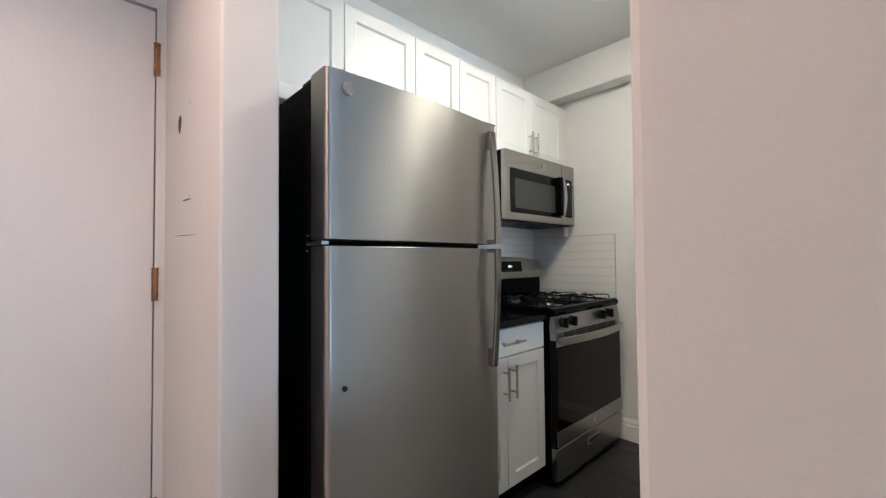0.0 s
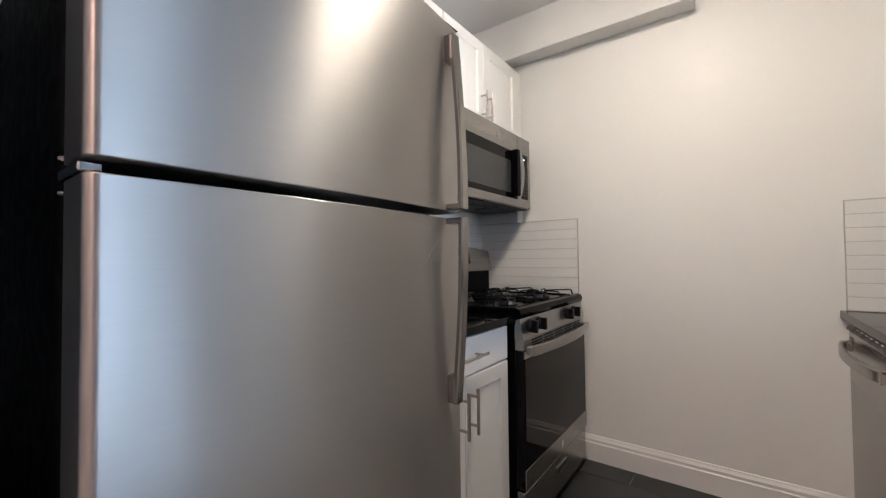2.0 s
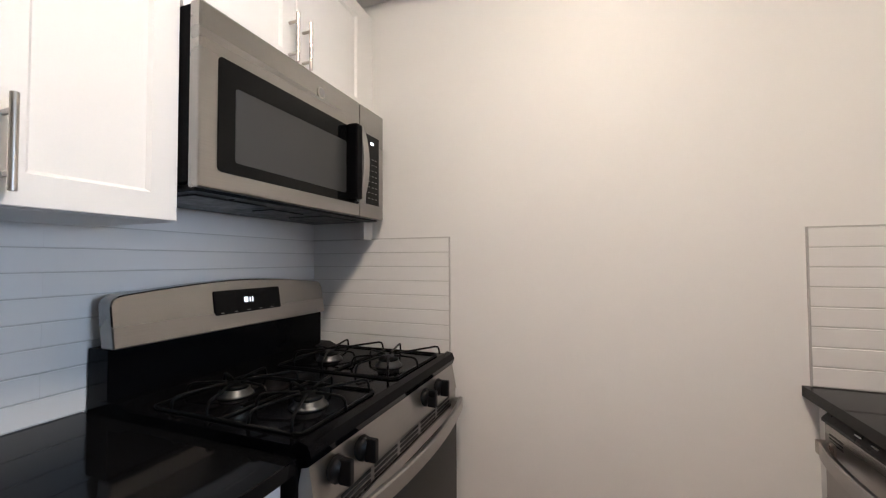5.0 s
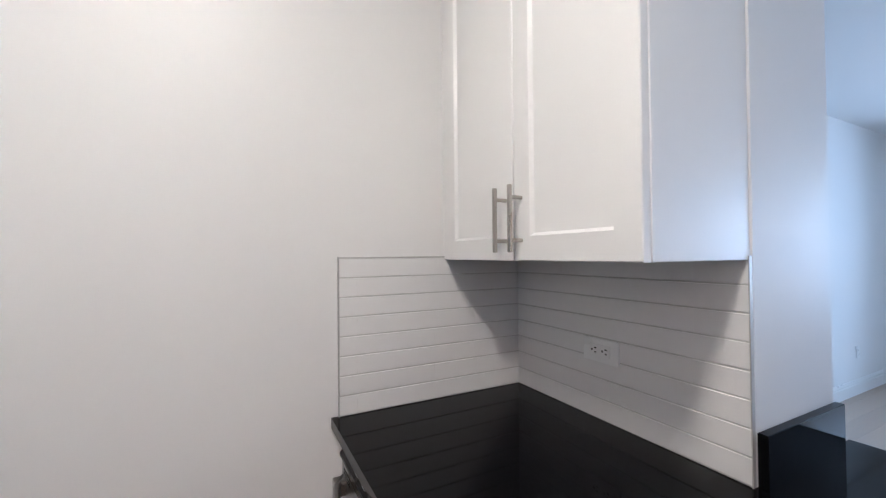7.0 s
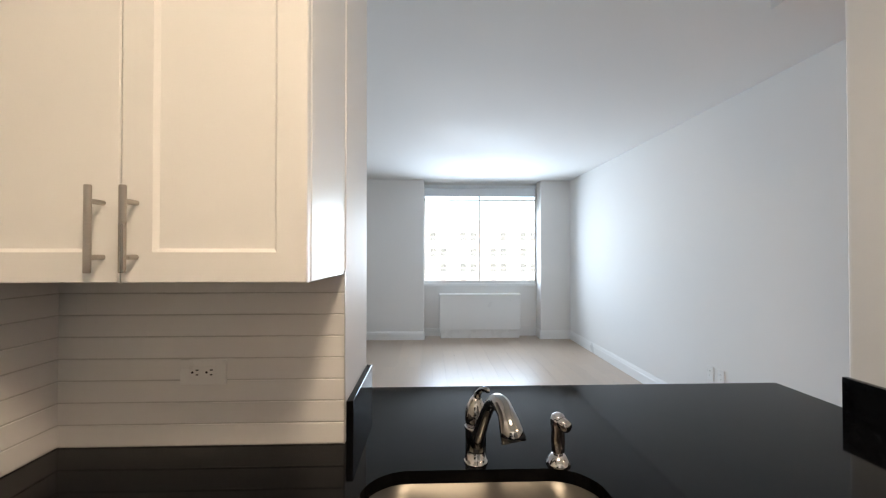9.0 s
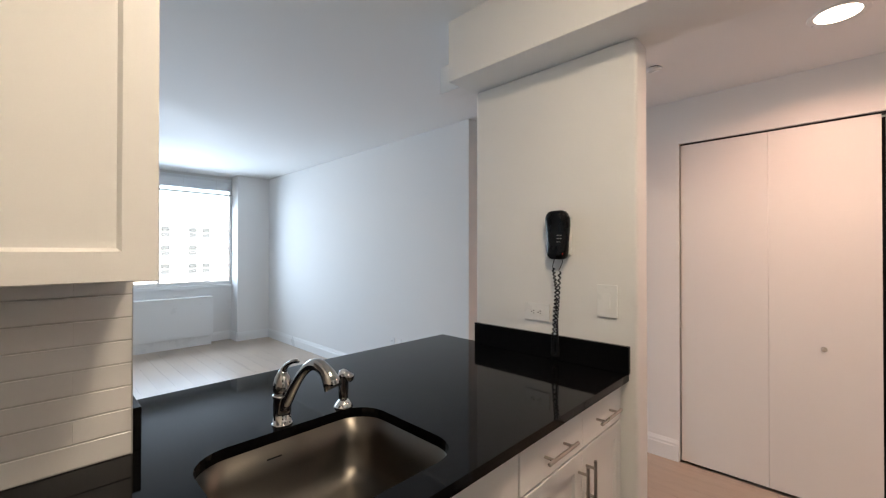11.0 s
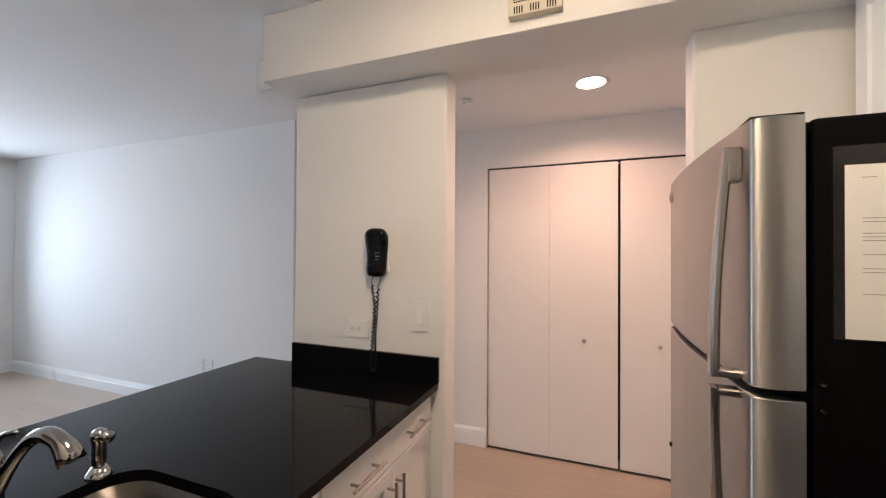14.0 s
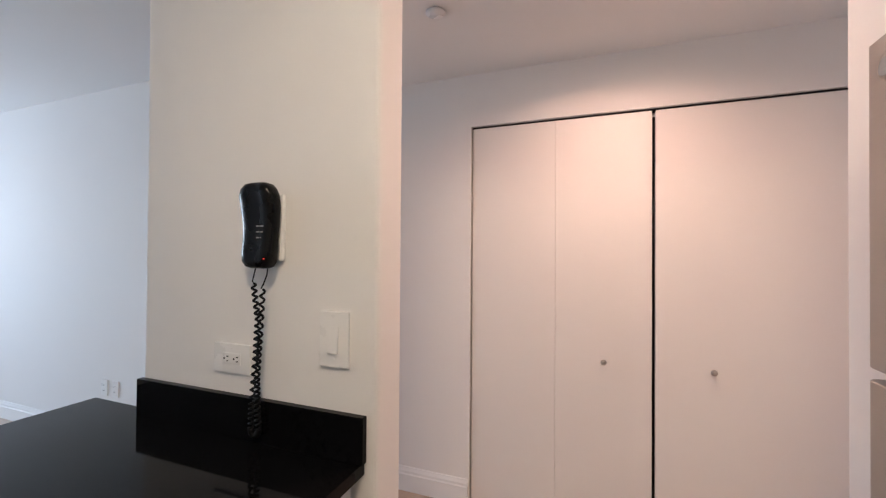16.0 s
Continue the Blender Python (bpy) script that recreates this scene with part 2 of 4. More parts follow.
def tube(points, radii, seg=12, bm=None, flat=1.0):
    """A swept round tube through points; radii one or per point; flat squeezes it sideways."""
    own = bmesh.new()
    pts = [Vector(p) for p in points]
    if not isinstance(radii, (list, tuple)):
        radii = [radii] * len(pts)
    rings, up = [], None
    for i, p in enumerate(pts):
        d = (pts[min(i + 1, len(pts) - 1)] - pts[max(i - 1, 0)]).normalized()
        if up is None:
            up = d.orthogonal().normalized()
        up = (up - d * up.dot(d)).normalized()
        side = d.cross(up)
        rings.append([own.verts.new(p + (up * math.cos(2 * math.pi * k / seg) * flat + side * math.sin(2 * math.pi * k / seg)) * radii[i]) for k in range(seg)])
    for a, b in zip(rings, rings[1:]):
        for k in range(seg):
            own.faces.new((a[k], a[(k + 1) % seg], b[(k + 1) % seg], b[k]))
    own.faces.new(rings[0][::-1])
    own.faces.new(rings[-1])
    return own if bm is None else merge(bm, own)


def lathe(profile, centre, seg=24, bm=None):
    """Turned shape about the z axis: (radius, height) pairs from bottom to top."""
    own = bmesh.new()
    rings = [[own.verts.new((centre[0] + r * math.cos(2 * math.pi * k / seg), centre[1] + r * math.sin(2 * math.pi * k / seg), centre[2] + z)) for k in range(seg)] for r, z in profile]
    for a, b in zip(rings, rings[1:]):
        for k in range(seg):
            own.faces.new((a[k], a[(k + 1) % seg], b[(k + 1) % seg], b[k]))
    own.faces.new(rings[0][::-1])
    own.faces.new(rings[-1])
    return own if bm is None else merge(bm, own)


def extrude_outline(outline, depth_axis, d0, d1, bevel=0.0, bm=None):
    """A prism of a 2D outline. depth_axis 'x': outline is (y, z); 'y': (x, z); 'z': (x, y)."""
    own = bmesh.new()

    def place(u, v, d):
        return {"x": (d, u, v), "y": (u, d, v), "z": (u, v, d)}[depth_axis]
    lo = [own.verts.new(place(u, v, d0)) for u, v in outline]
    hi = [own.verts.new(place(u, v, d1)) for u, v in outline]
    own.faces.new(lo[::-1])
    own.faces.new(hi)
    k = len(outline)
    for i in range(k):
        own.faces.new((lo[i], lo[(i + 1) % k], hi[(i + 1) % k], hi[i]))
    bmesh.ops.recalc_face_normals(own, faces=own.faces)
    if bevel:
        bmesh.ops.bevel(own, geom=own.edges[:], offset=bevel, segments=1, affect="EDGES")
    return own if bm is None else merge(bm, own)


def rounded(x0, z0, x1, z1, r, steps=6):
    """A rounded rectangle as a list of 2D points, counter-clockwise."""
    out = []
    for cx, cz, a0 in ((x1 - r, z0 + r, -90), (x1 - r, z1 - r, 0), (x0 + r, z1 - r, 90), (x0 + r, z0 + r, 180)):
        for s in range(steps + 1):
            a = radians(a0 + 90 * s / steps)
            out.append((cx + r * math.cos(a), cz + r * math.sin(a)))
    return out


# ---- the large structure ----
END, PHONE, BACK = 3.385, 1.09, 2.77          # end wall, phone wall, wall behind the range
COUNTER, CEILZ, HALLZ = 0.914, 2.63, 2.455
T = 0.12

setting("wall_east", box(END, -0.0, 0, END + T, BACK + T, CEILZ), SATIN, "plain white painted kitchen end wall")
setting("wall_north", box(1.075, BACK, 0, END, BACK + T, CEILZ), PAINT, "white painted wall behind the range and refrigerator")
setting("wall_fridge_stub", box(0.93, 2.02, 0, 1.075, BACK + 0.2, CEILZ, 0.012, seg=3), PAINT, "white painted wall end beside the refrigerator")
setting("wall_phone", box(0.96, 0.212, 0, PHONE, 1.062, 2.312, 0.018, seg=4), PAINT, "white painted wall end that carries the telephone")
setting("wall_passage_beam", box(0.96, 0.196, 2.312, 1.302, BACK, CEILZ, 0.003), PAINT, "white dropped beam over the kitchen opening")
setting("wall_corner_beam", box(3.265, 1.51, 2.385, END, BACK, CEILZ, 0.003), PAINT, "white dropped beam along the kitchen end wall")
setting("wall_bar_end", box(2.637, 0.0, 0, END, 0.353, CEILZ, 0.003), EGGSHELL, "white painted wall between kitchen and living room")
setting("wall_bar_knee", box(1.09, 0.2, 0, 2.637, 0.35, COUNTER - 0.032), PAINT, "low white wall under the breakfast bar")
# living room
setting("wall_living_east", box(3.82, -5.1, 0, 3.94, 0.12, CEILZ), PAINT, "white painted living room side wall")
setting("wall_living_north", box(END + T, 0.0, 0, 3.82, 0.12, CEILZ), PAINT, "white painted wall beside the kitchen")
setting("wall_living_west", box(-0.24 - T, -5.1, 0, 0.07, -0.71, CEILZ, 0.003), PAINT, "long white painted living room wall")
setting("wall_south_left", box(2.505, -5.5, 0, 3.94, -5.1, CEILZ), PAINT, "white wall pier beside the window")
setting("wall_south_right", box(-0.24, -5.5, 0, 0.56, -5.1, CEILZ), PAINT, "white wall pier beside the window")
setting("wall_south_sill", box(0.56, -5.5, 0, 2.505, -5.385, 0.85), PAINT, "white wall under the window")
setting("wall_south_head", box(0.56, -5.5, 2.59, 2.505, -5.385, CEILZ), PAINT, "white strip of wall over the window")
# hall
setting("wall_closet_side", box(-0.36, -0.71, 0, -0.24, 0.9, CEILZ), PAINT, "white painted hall wall beside the closet")
setting("wall_closet_head", box(-0.36, 0.9, 2.155, -0.24, 2.8, CEILZ), PAINT, "white painted wall over the closet doors")
setting("wall_closet_back", box(-0.95, 0.8, 0, -0.9, 2.9, CEILZ), PAINT, "plain back of the closet")
setting("wall_entry_side", box(0.899, 2.8, 0, 0.93, 2.97, HALLZ), PAINT, "white painted strip beside the entry door")
setting("wall_entry_head", box(-0.36, 2.8, 2.19, 0.899, 2.97, CEILZ), PAINT, "white painted wall over the entry door")
setting("wall_entry_far", box(-0.36, 2.8, 0, -0.06, 2.97, 2.19), PAINT, "white painted wall beside the entry door")

setting("ceiling", box(-0.95, -5.5, CEILZ, 3.95, 2.98, CEILZ + 0.1), CEIL, "flat white painted ceiling", "ceiling")
setting("ceiling_hall", box(-0.24, -0.2, HALLZ, 0.96, 2.8, CEILZ - 0.002), CEIL, "lowered flat white hall ceiling", "ceiling")
setting("subfloor", box(-0.95, -5.5, -0.12, 3.95, 2.98, -0.012), GAP, "floor slab under planks and tiles", "floor")


# ---- trim of the rooms ----
def baseboard(a, b, normal, label="white painted baseboard with a moulded top"):
    """A moulded board along the wall from a to b (x, y); normal points into the room."""
    a, b, n = Vector((*a, 0)), Vector((*b, 0)), Vector((*normal, 0))
    profile = [(0, 0), (0.017, 0), (0.017, 0.098), (0.013, 0.104), (0.013, 0.118), (0.008, 0.13), (0.005, 0.14), (0, 0.14)]
    bm = bmesh.new()
    rows = [[bm.verts.new(p + n * d + Vector((0, 0, z))) for d, z in profile] for p in (a, b)]
    k = len(profile)
    for i in range(k):
        bm.faces.new((rows[0][i], rows[0][(i + 1) % k], rows[1][(i + 1) % k], rows[1][i]))
    bm.faces.new(rows[0])
    bm.faces.new(rows[1][::-1])
    setting("baseboard", bm, TRIM, label, "baseboard")


baseboard((END, 1.0), (END, BACK), (-1, 0))
baseboard((-0.24, -0.71), (-0.24, 0.895), (1, 0))
baseboard((0.07, -5.1), (0.07, -0.71), (1, 0))
baseboard((3.82, -5.1), (3.82, 0.0), (-1, 0))
baseboard((0.07, -5.1), (0.56, -5.1), (0, 1))
baseboard((2.505, -5.1), (3.82, -5.1), (0, 1))
baseboard((0.56, -5.385), (0.56, -5.1), (1, 0))
baseboard((2.505, -5.385), (2.505, -5.1), (-1, 0))
baseboard((0.56, -5.385), (2.505, -5.385), (0, 1))
baseboard((2.637, 0.0), (3.82, 0.0), (0, -1))
baseboard((0.93, 2.02), (0.93, 2.8), (-1, 0))


def crease(bm, degrees=32):
    for e in bm.edges:
        if len(e.link_faces) == 2 and e.calc_face_angle(0) > radians(degrees):
            e.smooth = False
    return bm


def ribbon(points, wide, thick, wdir, chamfer=0.25):
    """A bar of flat section with eased corners swept through points; wdir is the direction of its width."""
    bm = bmesh.new()
    pts, w = [Vector(p) for p in points], Vector(wdir).normalized()
    rings = []
    for i, p in enumerate(pts):
        d = (pts[min(i + 1, len(pts) - 1)] - pts[max(i - 1, 0)]).normalized()
        n = d.cross(w).normalized()
        a, b = (wide[i] if isinstance(wide, list) else wide) / 2, thick / 2
        c = min(a, b) * 2 * chamfer
        corners = [(a, b - c), (a - c, b), (-a + c, b), (-a, b - c), (-a, -b + c), (-a + c, -b), (a - c, -b), (a, -b + c)]
        rings.append([bm.verts.new(p + w * u + n * v) for u, v in corners])
    for r, s in zip(rings, rings[1:]):
        for k in range(8):
            bm.faces.new((r[k], r[(k + 1) % 8], s[(k + 1) % 8], s[k]))
    bm.faces.new(rings[0][::-1])
    bm.faces.new(rings[-1])
    bmesh.ops.recalc_face_normals(bm, faces=bm.faces)
    return crease(bm)


def shaker(x0, x1, z0, z1, y, s, stile=0.057, thick=0.02, flat=False):
    """A framed door panel whose face lies at y and looks along s (+1 or -1) on y."""
    bm = bmesh.new()
    e = 0.002

    def loop(inset, depth):
        return [bm.verts.new((x, y - s * depth, z)) for x, z in ((x0 + inset, z0 + inset), (x1 - inset, z0 + inset), (x1 - inset, z1 - inset), (x0 + inset, z1 - inset))]
    loops = [loop(0, thick), loop(0, e), loop(e, 0)]
    if not flat:
        loops += [loop(stile, 0), loop(stile + 0.007, 0.009)]
    for a, b in zip(loops, loops[1:]):
        for k in range(4):
            bm.faces.new((a[k], a[(k + 1) % 4], b[(k + 1) % 4], b[k]))
    bm.faces.new(loops[0][::-1])
    bm.faces.new(loops[-1])
    return bm


def bar_pull(parent, x, z, y, s, length, upright):
    """A round bar handle on two posts; y is the door's face."""
    r, out = 0.006, 0.034
    d = Vector((0, 0, 1)) if upright else Vector((1, 0, 0))
    c = Vector((x, y + s * out, z))
    bm = rod(c - d * length / 2, c + d * length / 2, r, 14, bevel=0.001)
    for q in (-0.32, 0.32):
        p = c + d * length * q
        rod(p, (p.x, y - s * 0.001, p.z), 0.0048, 10, bm=bm)
    return part("handle", crease(bm), NICKEL, parent, "brushed nickel bar handle", True)


def cabinet(name, label, x0, x1, z0, z1, yback, yface, doors, s, group, drawers=(), toe=0.0, pull=0.156, low=True):
    """A cabinet: body, doors (x0, x1, z0, z1, handle x or None) and drawers (x0, x1, z0, z1, has handle)."""
    root = thing(name, label, "cabinet", group)
    yb = yface - s * 0.021
    part("body", box(x0, min(yback, yb), z0 + toe, x1, max(yback, yb), z1, 0.0015), CABINET, root)
    if toe:
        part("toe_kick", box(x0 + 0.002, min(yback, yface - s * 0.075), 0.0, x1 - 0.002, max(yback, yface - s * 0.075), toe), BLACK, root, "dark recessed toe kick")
    for a, b, c, d, hx in doors:
        door = part("door", shaker(a + 0.0015, b - 0.0015, c, d, yface, s), CABINET, root)
        if hx is not None:
            bar_pull(door, hx, (c + 0.02 + pull / 2) if low else (d - 0.035 - pull / 2), yface, s, pull, True)
    for a, b, c, d, has in drawers:
        drawer = part("drawer_front", shaker(a + 0.0015, b - 0.0015, c, d, yface, s, flat=True), CABINET, root)
        if has:
            bar_pull(drawer, (a + b) / 2, (c + d) / 2, yface, s, 0.17 if b - a > 0.5 else 0.19, False)
    return root


UP = "white wall cabinets"
LO = "white base cabinets"
# wall cabinets over the refrigerator, counter and microwave
cabinet("wall_cabinet", "white shaker cabinet above the refrigerator", 1.1, 1.911, 1.83, 2.325, BACK, 2.46, [(1.1, 1.516, 1.832, 2.323, 1.486), (1.516, 1.911, 1.832, 2.323, 1.546)], -1, UP)
cabinet("wall_cabinet", "tall white shaker cabinet above the counter by the refrigerator", 1.912, 2.541, 1.37, 2.325, BACK, 2.46, [(1.912, 2.225, 1.372, 2.323, 2.195), (2.225, 2.541, 1.372, 2.323, 2.255)], -1, UP)
cabinet("wall_cabinet", "white shaker cabinet above the microwave", 2.545, 3.318, 1.872, 2.325, BACK, 2.46, [(2.545, 2.914, 1.874, 2.323, 2.884), (2.914, 3.318, 1.874, 2.323, 2.944)], -1, UP)
setting("trim_filler", box(3.319, 2.465, 1.37, END, 2.485, 2.325, 0.001), CABINET, "white filler strip between cabinet and wall", "trim")
# wall cabinet over the counter
cabinet("wall_cabinet", "white two-door shaker cabinet above the dark counter", 2.64, 3.335, 1.364, 2.42, 0.353, 0.676, [(2.64, 2.984, 1.364, 2.418, 2.954), (2.984, 3.335, 1.364, 2.418, 3.014)], 1, UP)
setting("trim_filler_right", box(3.336, 0.64, 1.366, END, 0.66, 2.42, 0.001), CABINET, "white filler strip between cabinet and wall", "trim")
# base cabinets
cabinet("base_cabinet", "white base cabinet with drawer beside the refrigerator", 1.912, 2.515, 0.0, 0.882, BACK, 2.13,
        [(1.915, 2.195, 0.115, 0.735, 2.165), (2.195, 2.512, 0.115, 0.735, 2.225)], -1, LO, drawers=[(1.915, 2.512, 0.742, 0.872, True)], toe=0.1, low=False)
cabinet("base_cabinet", "white base cabinet with two drawers by the phone wall", 1.092, 1.862, 0.0, 0.881, 0.356, 0.998,
        [(1.1, 1.463, 0.115, 0.72, 1.433), (1.463, 1.86, 0.115, 0.72, 1.493)], 1, LO, drawers=[(1.1, 1.463, 0.727, 0.862, True), (1.463, 1.86, 0.727, 0.862, True)], toe=0.1, low=False)
cabinet("base_cabinet", "white sink cabinet under the black counter", 1.866, 2.688, 0.0, 0.66, 0.356, 0.998,
        [(1.868, 2.3, 0.115, 0.655, 2.27), (2.3, 2.686, 0.115, 0.655, 2.33)], 1, LO, toe=0.1, low=False)
apron = thing("sink_apron", "plain white panel in front of the sink", "cabinet panel", LO)
part("panel", shaker(1.868, 2.686, 0.662, 0.862, 0.998, 1, flat=True), CABINET, apron)
part("side_panel", box(1.866, 0.36, 0.661, 1.884, 0.977, 0.881), CABINET, apron)
part("side_panel", box(2.67, 0.36, 0.661, 2.688, 0.977, 0.881), CABINET, apron)

# ---- worktops ----
SX0, SX1, SY0, SY1, SR = 2.035, 2.56, 0.5, 0.945, 0.1
ZT, ZB = COUNTER, COUNTER - 0.03


def slab(rects, x_corners=()):
    bm = bmesh.new()
    for x0, y0, x1, y1 in rects:
        box(x0, y0, ZB, x1, y1, ZT, bm=bm)
    for cx, cy, px, py in x_corners:
        # the fillet between a square corner and the sink's round one
        outline = [(px, py)]
        a0 = math.atan2(py - cy, px - cx) - math.pi / 4
        arc = [(cx + SR * math.cos(a0 + math.pi / 2 * k / 8), cy + SR * math.sin(a0 + math.pi / 2 * k / 8)) for k in range(9)]
        extrude_outline(outline + arc[::-1], "z", ZB, ZT, bm=bm)
    bmesh.ops.remove_doubles(bm, verts=bm.verts, dist=0.0002)
    return bm


top = thing("countertop", "polished black granite worktop with breakfast bar and sink cutout", "countertop")
part("slab", slab([(2.637, 0.356, END - 0.001, 1.028), (SX1, -0.08, 2.637, 1.028), (1.06, -0.08, SX0, 0.199), (PHONE + 0.001, 0.199, SX0, 1.028), (SX0, -0.08, SX1, SY0), (SX0, SY1, SX1, 1.028)],
                  [(SX0 + SR, SY0 + SR, SX0, SY0), (SX1 - SR, SY0 + SR, SX1, SY0), (SX0 + SR, SY1 - SR, SX0, SY1), (SX1 - SR, SY1 - SR, SX1, SY1)]), GRANITE, top)
part("backsplash", box(PHONE + 0.001, 0.215, ZT, PHONE + 0.021, 1.034, 1.029, 0.0015), GRANITE, top, "black granite upstand along the phone wall")
part("backsplash", box(2.617, 0.0, ZT, 2.636, 0.35, 1.022, 0.0015), GRANITE, top, "black granite upstand along the wall end")
side_top = thing("countertop", "black granite worktop between refrigerator and range", "countertop")
part("slab", box(1.908, 2.105, ZB, 2.524, BACK - 0.001, ZT, 0.002), GRANITE, side_top)

# ---- sink, faucet, sprayer ----
sink = thing("kitchen_sink", "brushed stainless steel undermount sink with rounded corners", "sink")
bm = bmesh.new()
rings = []
for inset, z in ((-0.012, ZB - 0.001), (0.0, ZB - 0.001), (0.004, 0.80), (0.010, 0.735), (0.028, 0.708), (0.06, 0.70), (0.16, 0.696)):
    rr = max(0.03, SR - inset * 0.6)
    rings.append([bm.verts.new((x, y, z)) for x, y in rounded(SX0 + inset, SY0 + inset, SX1 - inset, SY1 - inset, rr, 8)])
for a, b in zip(rings, rings[1:]):
    k = len(a)
    for i in range(k):
        bm.faces.new((a[i], a[(i + 1) % k], b[(i + 1) % k], b[i]))
bm.faces.new(rings[-1])
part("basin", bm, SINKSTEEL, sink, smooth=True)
part("drain", lathe([(0.055, 0.0), (0.055, 0.003), (0.045, 0.004), (0.04, 0.001), (0.012, 0.0005)], (2.3, 0.72, 0.6965), 24), CHROME, sink, "chrome strainer drain", True)
part("maker_mark", box(2.32, SY0 + 0.0035, 0.842, 2.36, SY0 + 0.0055, 0.846), DARKHOLE, sink)

tap = thing("faucet", "polished chrome single-lever kitchen faucet with arched spout", "faucet")
FX, FY = 2.3, 0.463
part("body", crease(lathe([(0.029, 0), (0.029, 0.003), (0.0275, 0.0045), (0.0256, 0.005), (0.0252, 0.04), (0.0252, 0.08), (0.0275, 0.082), (0.0275, 0.087), (0.024, 0.089)], (FX, FY, ZT), 28)), CHROME, tap, smooth=True)
part("cap", lathe([(0.0235, 0.0), (0.0262, 0.014), (0.0255, 0.03), (0.021, 0.048), (0.014, 0.062), (0.008, 0.07)], (FX, FY, ZT + 0.089), 28), CHROME, tap, smooth=True)
lever = [(FX, FY, ZT + 0.135), (FX - 0.001, FY + 0.001, ZT + 0.152), (FX - 0.004, FY + 0.008, ZT + 0.167), (FX - 0.009, FY + 0.02, ZT + 0.179), (FX - 0.015, FY + 0.036, ZT + 0.187), (FX - 0.021, FY + 0.052, ZT + 0.19), (FX - 0.024, FY + 0.058, ZT + 0.188)]
part("lever", tube(lever, [0.0165, 0.0115, 0.008, 0.0064, 0.0062, 0.0068, 0.003], 16, flat=0.8), CHROME, tap, smooth=True)
sp = []
for q in range(17):
    f = q / 16
    rise = 0.146 * math.sin(math.pi / 2 * min(1.0, f / 0.66)) if f < 0.66 else 0.146 * math.cos((f - 0.66) / 0.34 * 0.9)
    sp.append((FX - 0.05 * f, FY + 0.012 + 0.2 * (f if f < 0.85 else 0.85 + (f - 0.85) * 0.7), ZT + 0.05 + rise))
part("spout", tube(sp, [0.0175 - 0.004 * math.sin(math.pi * min(1, q / 11)) + (0.0075 if q > 15 else 0.0055 if q > 14 else 0.003 if q > 13 else 0.0) for q in range(17)], 18), CHROME, tap, smooth=True)
spray = thing("side_sprayer", "chrome side sprayer standing beside the faucet", "sprayer")
part("base", crease(lathe([(0.03, 0), (0.029, 0.004), (0.0165, 0.022), (0.013, 0.024)], (2.103, 0.478, ZT), 24)), CHROME, spray, smooth=True)
part("grip", lathe([(0.011, 0.022), (0.015, 0.03), (0.0165, 0.06), (0.0155, 0.08), (0.018, 0.093), (0.0188, 0.105), (0.0145, 0.116), (0.006, 0.121)], (2.103, 0.478, ZT), 24), CHROME, spray, smooth=True)
part("nozzle", rod((2.103, 0.478, ZT + 0.103), (2.088, 0.508, ZT + 0.096), 0.0155, 20, 0.013, bevel=0.002), CHROME, spray, smooth=True)

# ---- dishwasher ----
dw = thing("dishwasher", "stainless steel dishwasher under the black counter", "dishwasher")
part("body", box(2.692, 0.38, 0.1, 3.288, 0.965, 0.872, 0.002), BLACK, dw)
part("door", box(2.694, 0.966, 0.105, 3.286, 1.02, 0.846, 0.004, seg=2), STEELH, dw)
strip = part("control_strip", crease(extrude_outline([(0.95, 0.847), (1.02, 0.847), (1.026, 0.851), (1.026, 0.858), (1.012, 0.874), (0.95, 0.876)], "x", 2.694, 3.286)), BLACK, dw, "black control strip along the door's top")
for k in range(6):
    part("button_mark", box(2.82 + k * 0.062, 1.0185, 0.8665, 2.842 + k * 0.062, 1.0205, 0.869), WHITEPL, strip)
for k in range(3):
    part("vent_slot", box(3.20, 1.0195, 0.822 - k * 0.009, 3.262, 1.0207, 0.8265 - k * 0.009), DARKHOLE, dw)
pts = [(2.715 + 0.55 * k / 14, 1.02 + 0.052 * math.sin(math.pi * k / 14) ** 0.4, 0.79) for k in range(15)]
part("handle", ribbon(pts, 0.04, 0.016, (0, 0, 1)), STEELH, dw, "curved steel bar handle", True)
for x in (2.732, 3.248):
    part("handle_mount", box(x - 0.018, 1.018, 0.772, x + 0.018, 1.05, 0.808, 0.004, seg=2), NICKEL, dw)
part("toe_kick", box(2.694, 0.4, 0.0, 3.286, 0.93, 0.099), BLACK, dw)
setting("trim_filler_base", box(3.292, 0.95, 0.1, END, 0.99, 0.88, 0.001), CABINET, "white filler strip beside the dishwasher", "trim")

# ---- refrigerator ----
fridge = thing("refrigerator", "stainless steel top-freezer refrigerator with black sides", "refrigerator")
L, R, F, B = 1.164, 1.905, 1.932, 2.024
part("case", box(L + 0.004, 2.036, 0.02, R - 0.012, 2.73, 1.733, 0.008, seg=2), BLACKSIDE, fridge, "black textured steel case")
part("base_grille", box(L + 0.01, 2.0, 0.012, R - 0.02, 2.06, 0.07, 0.004), BLACK, fridge)


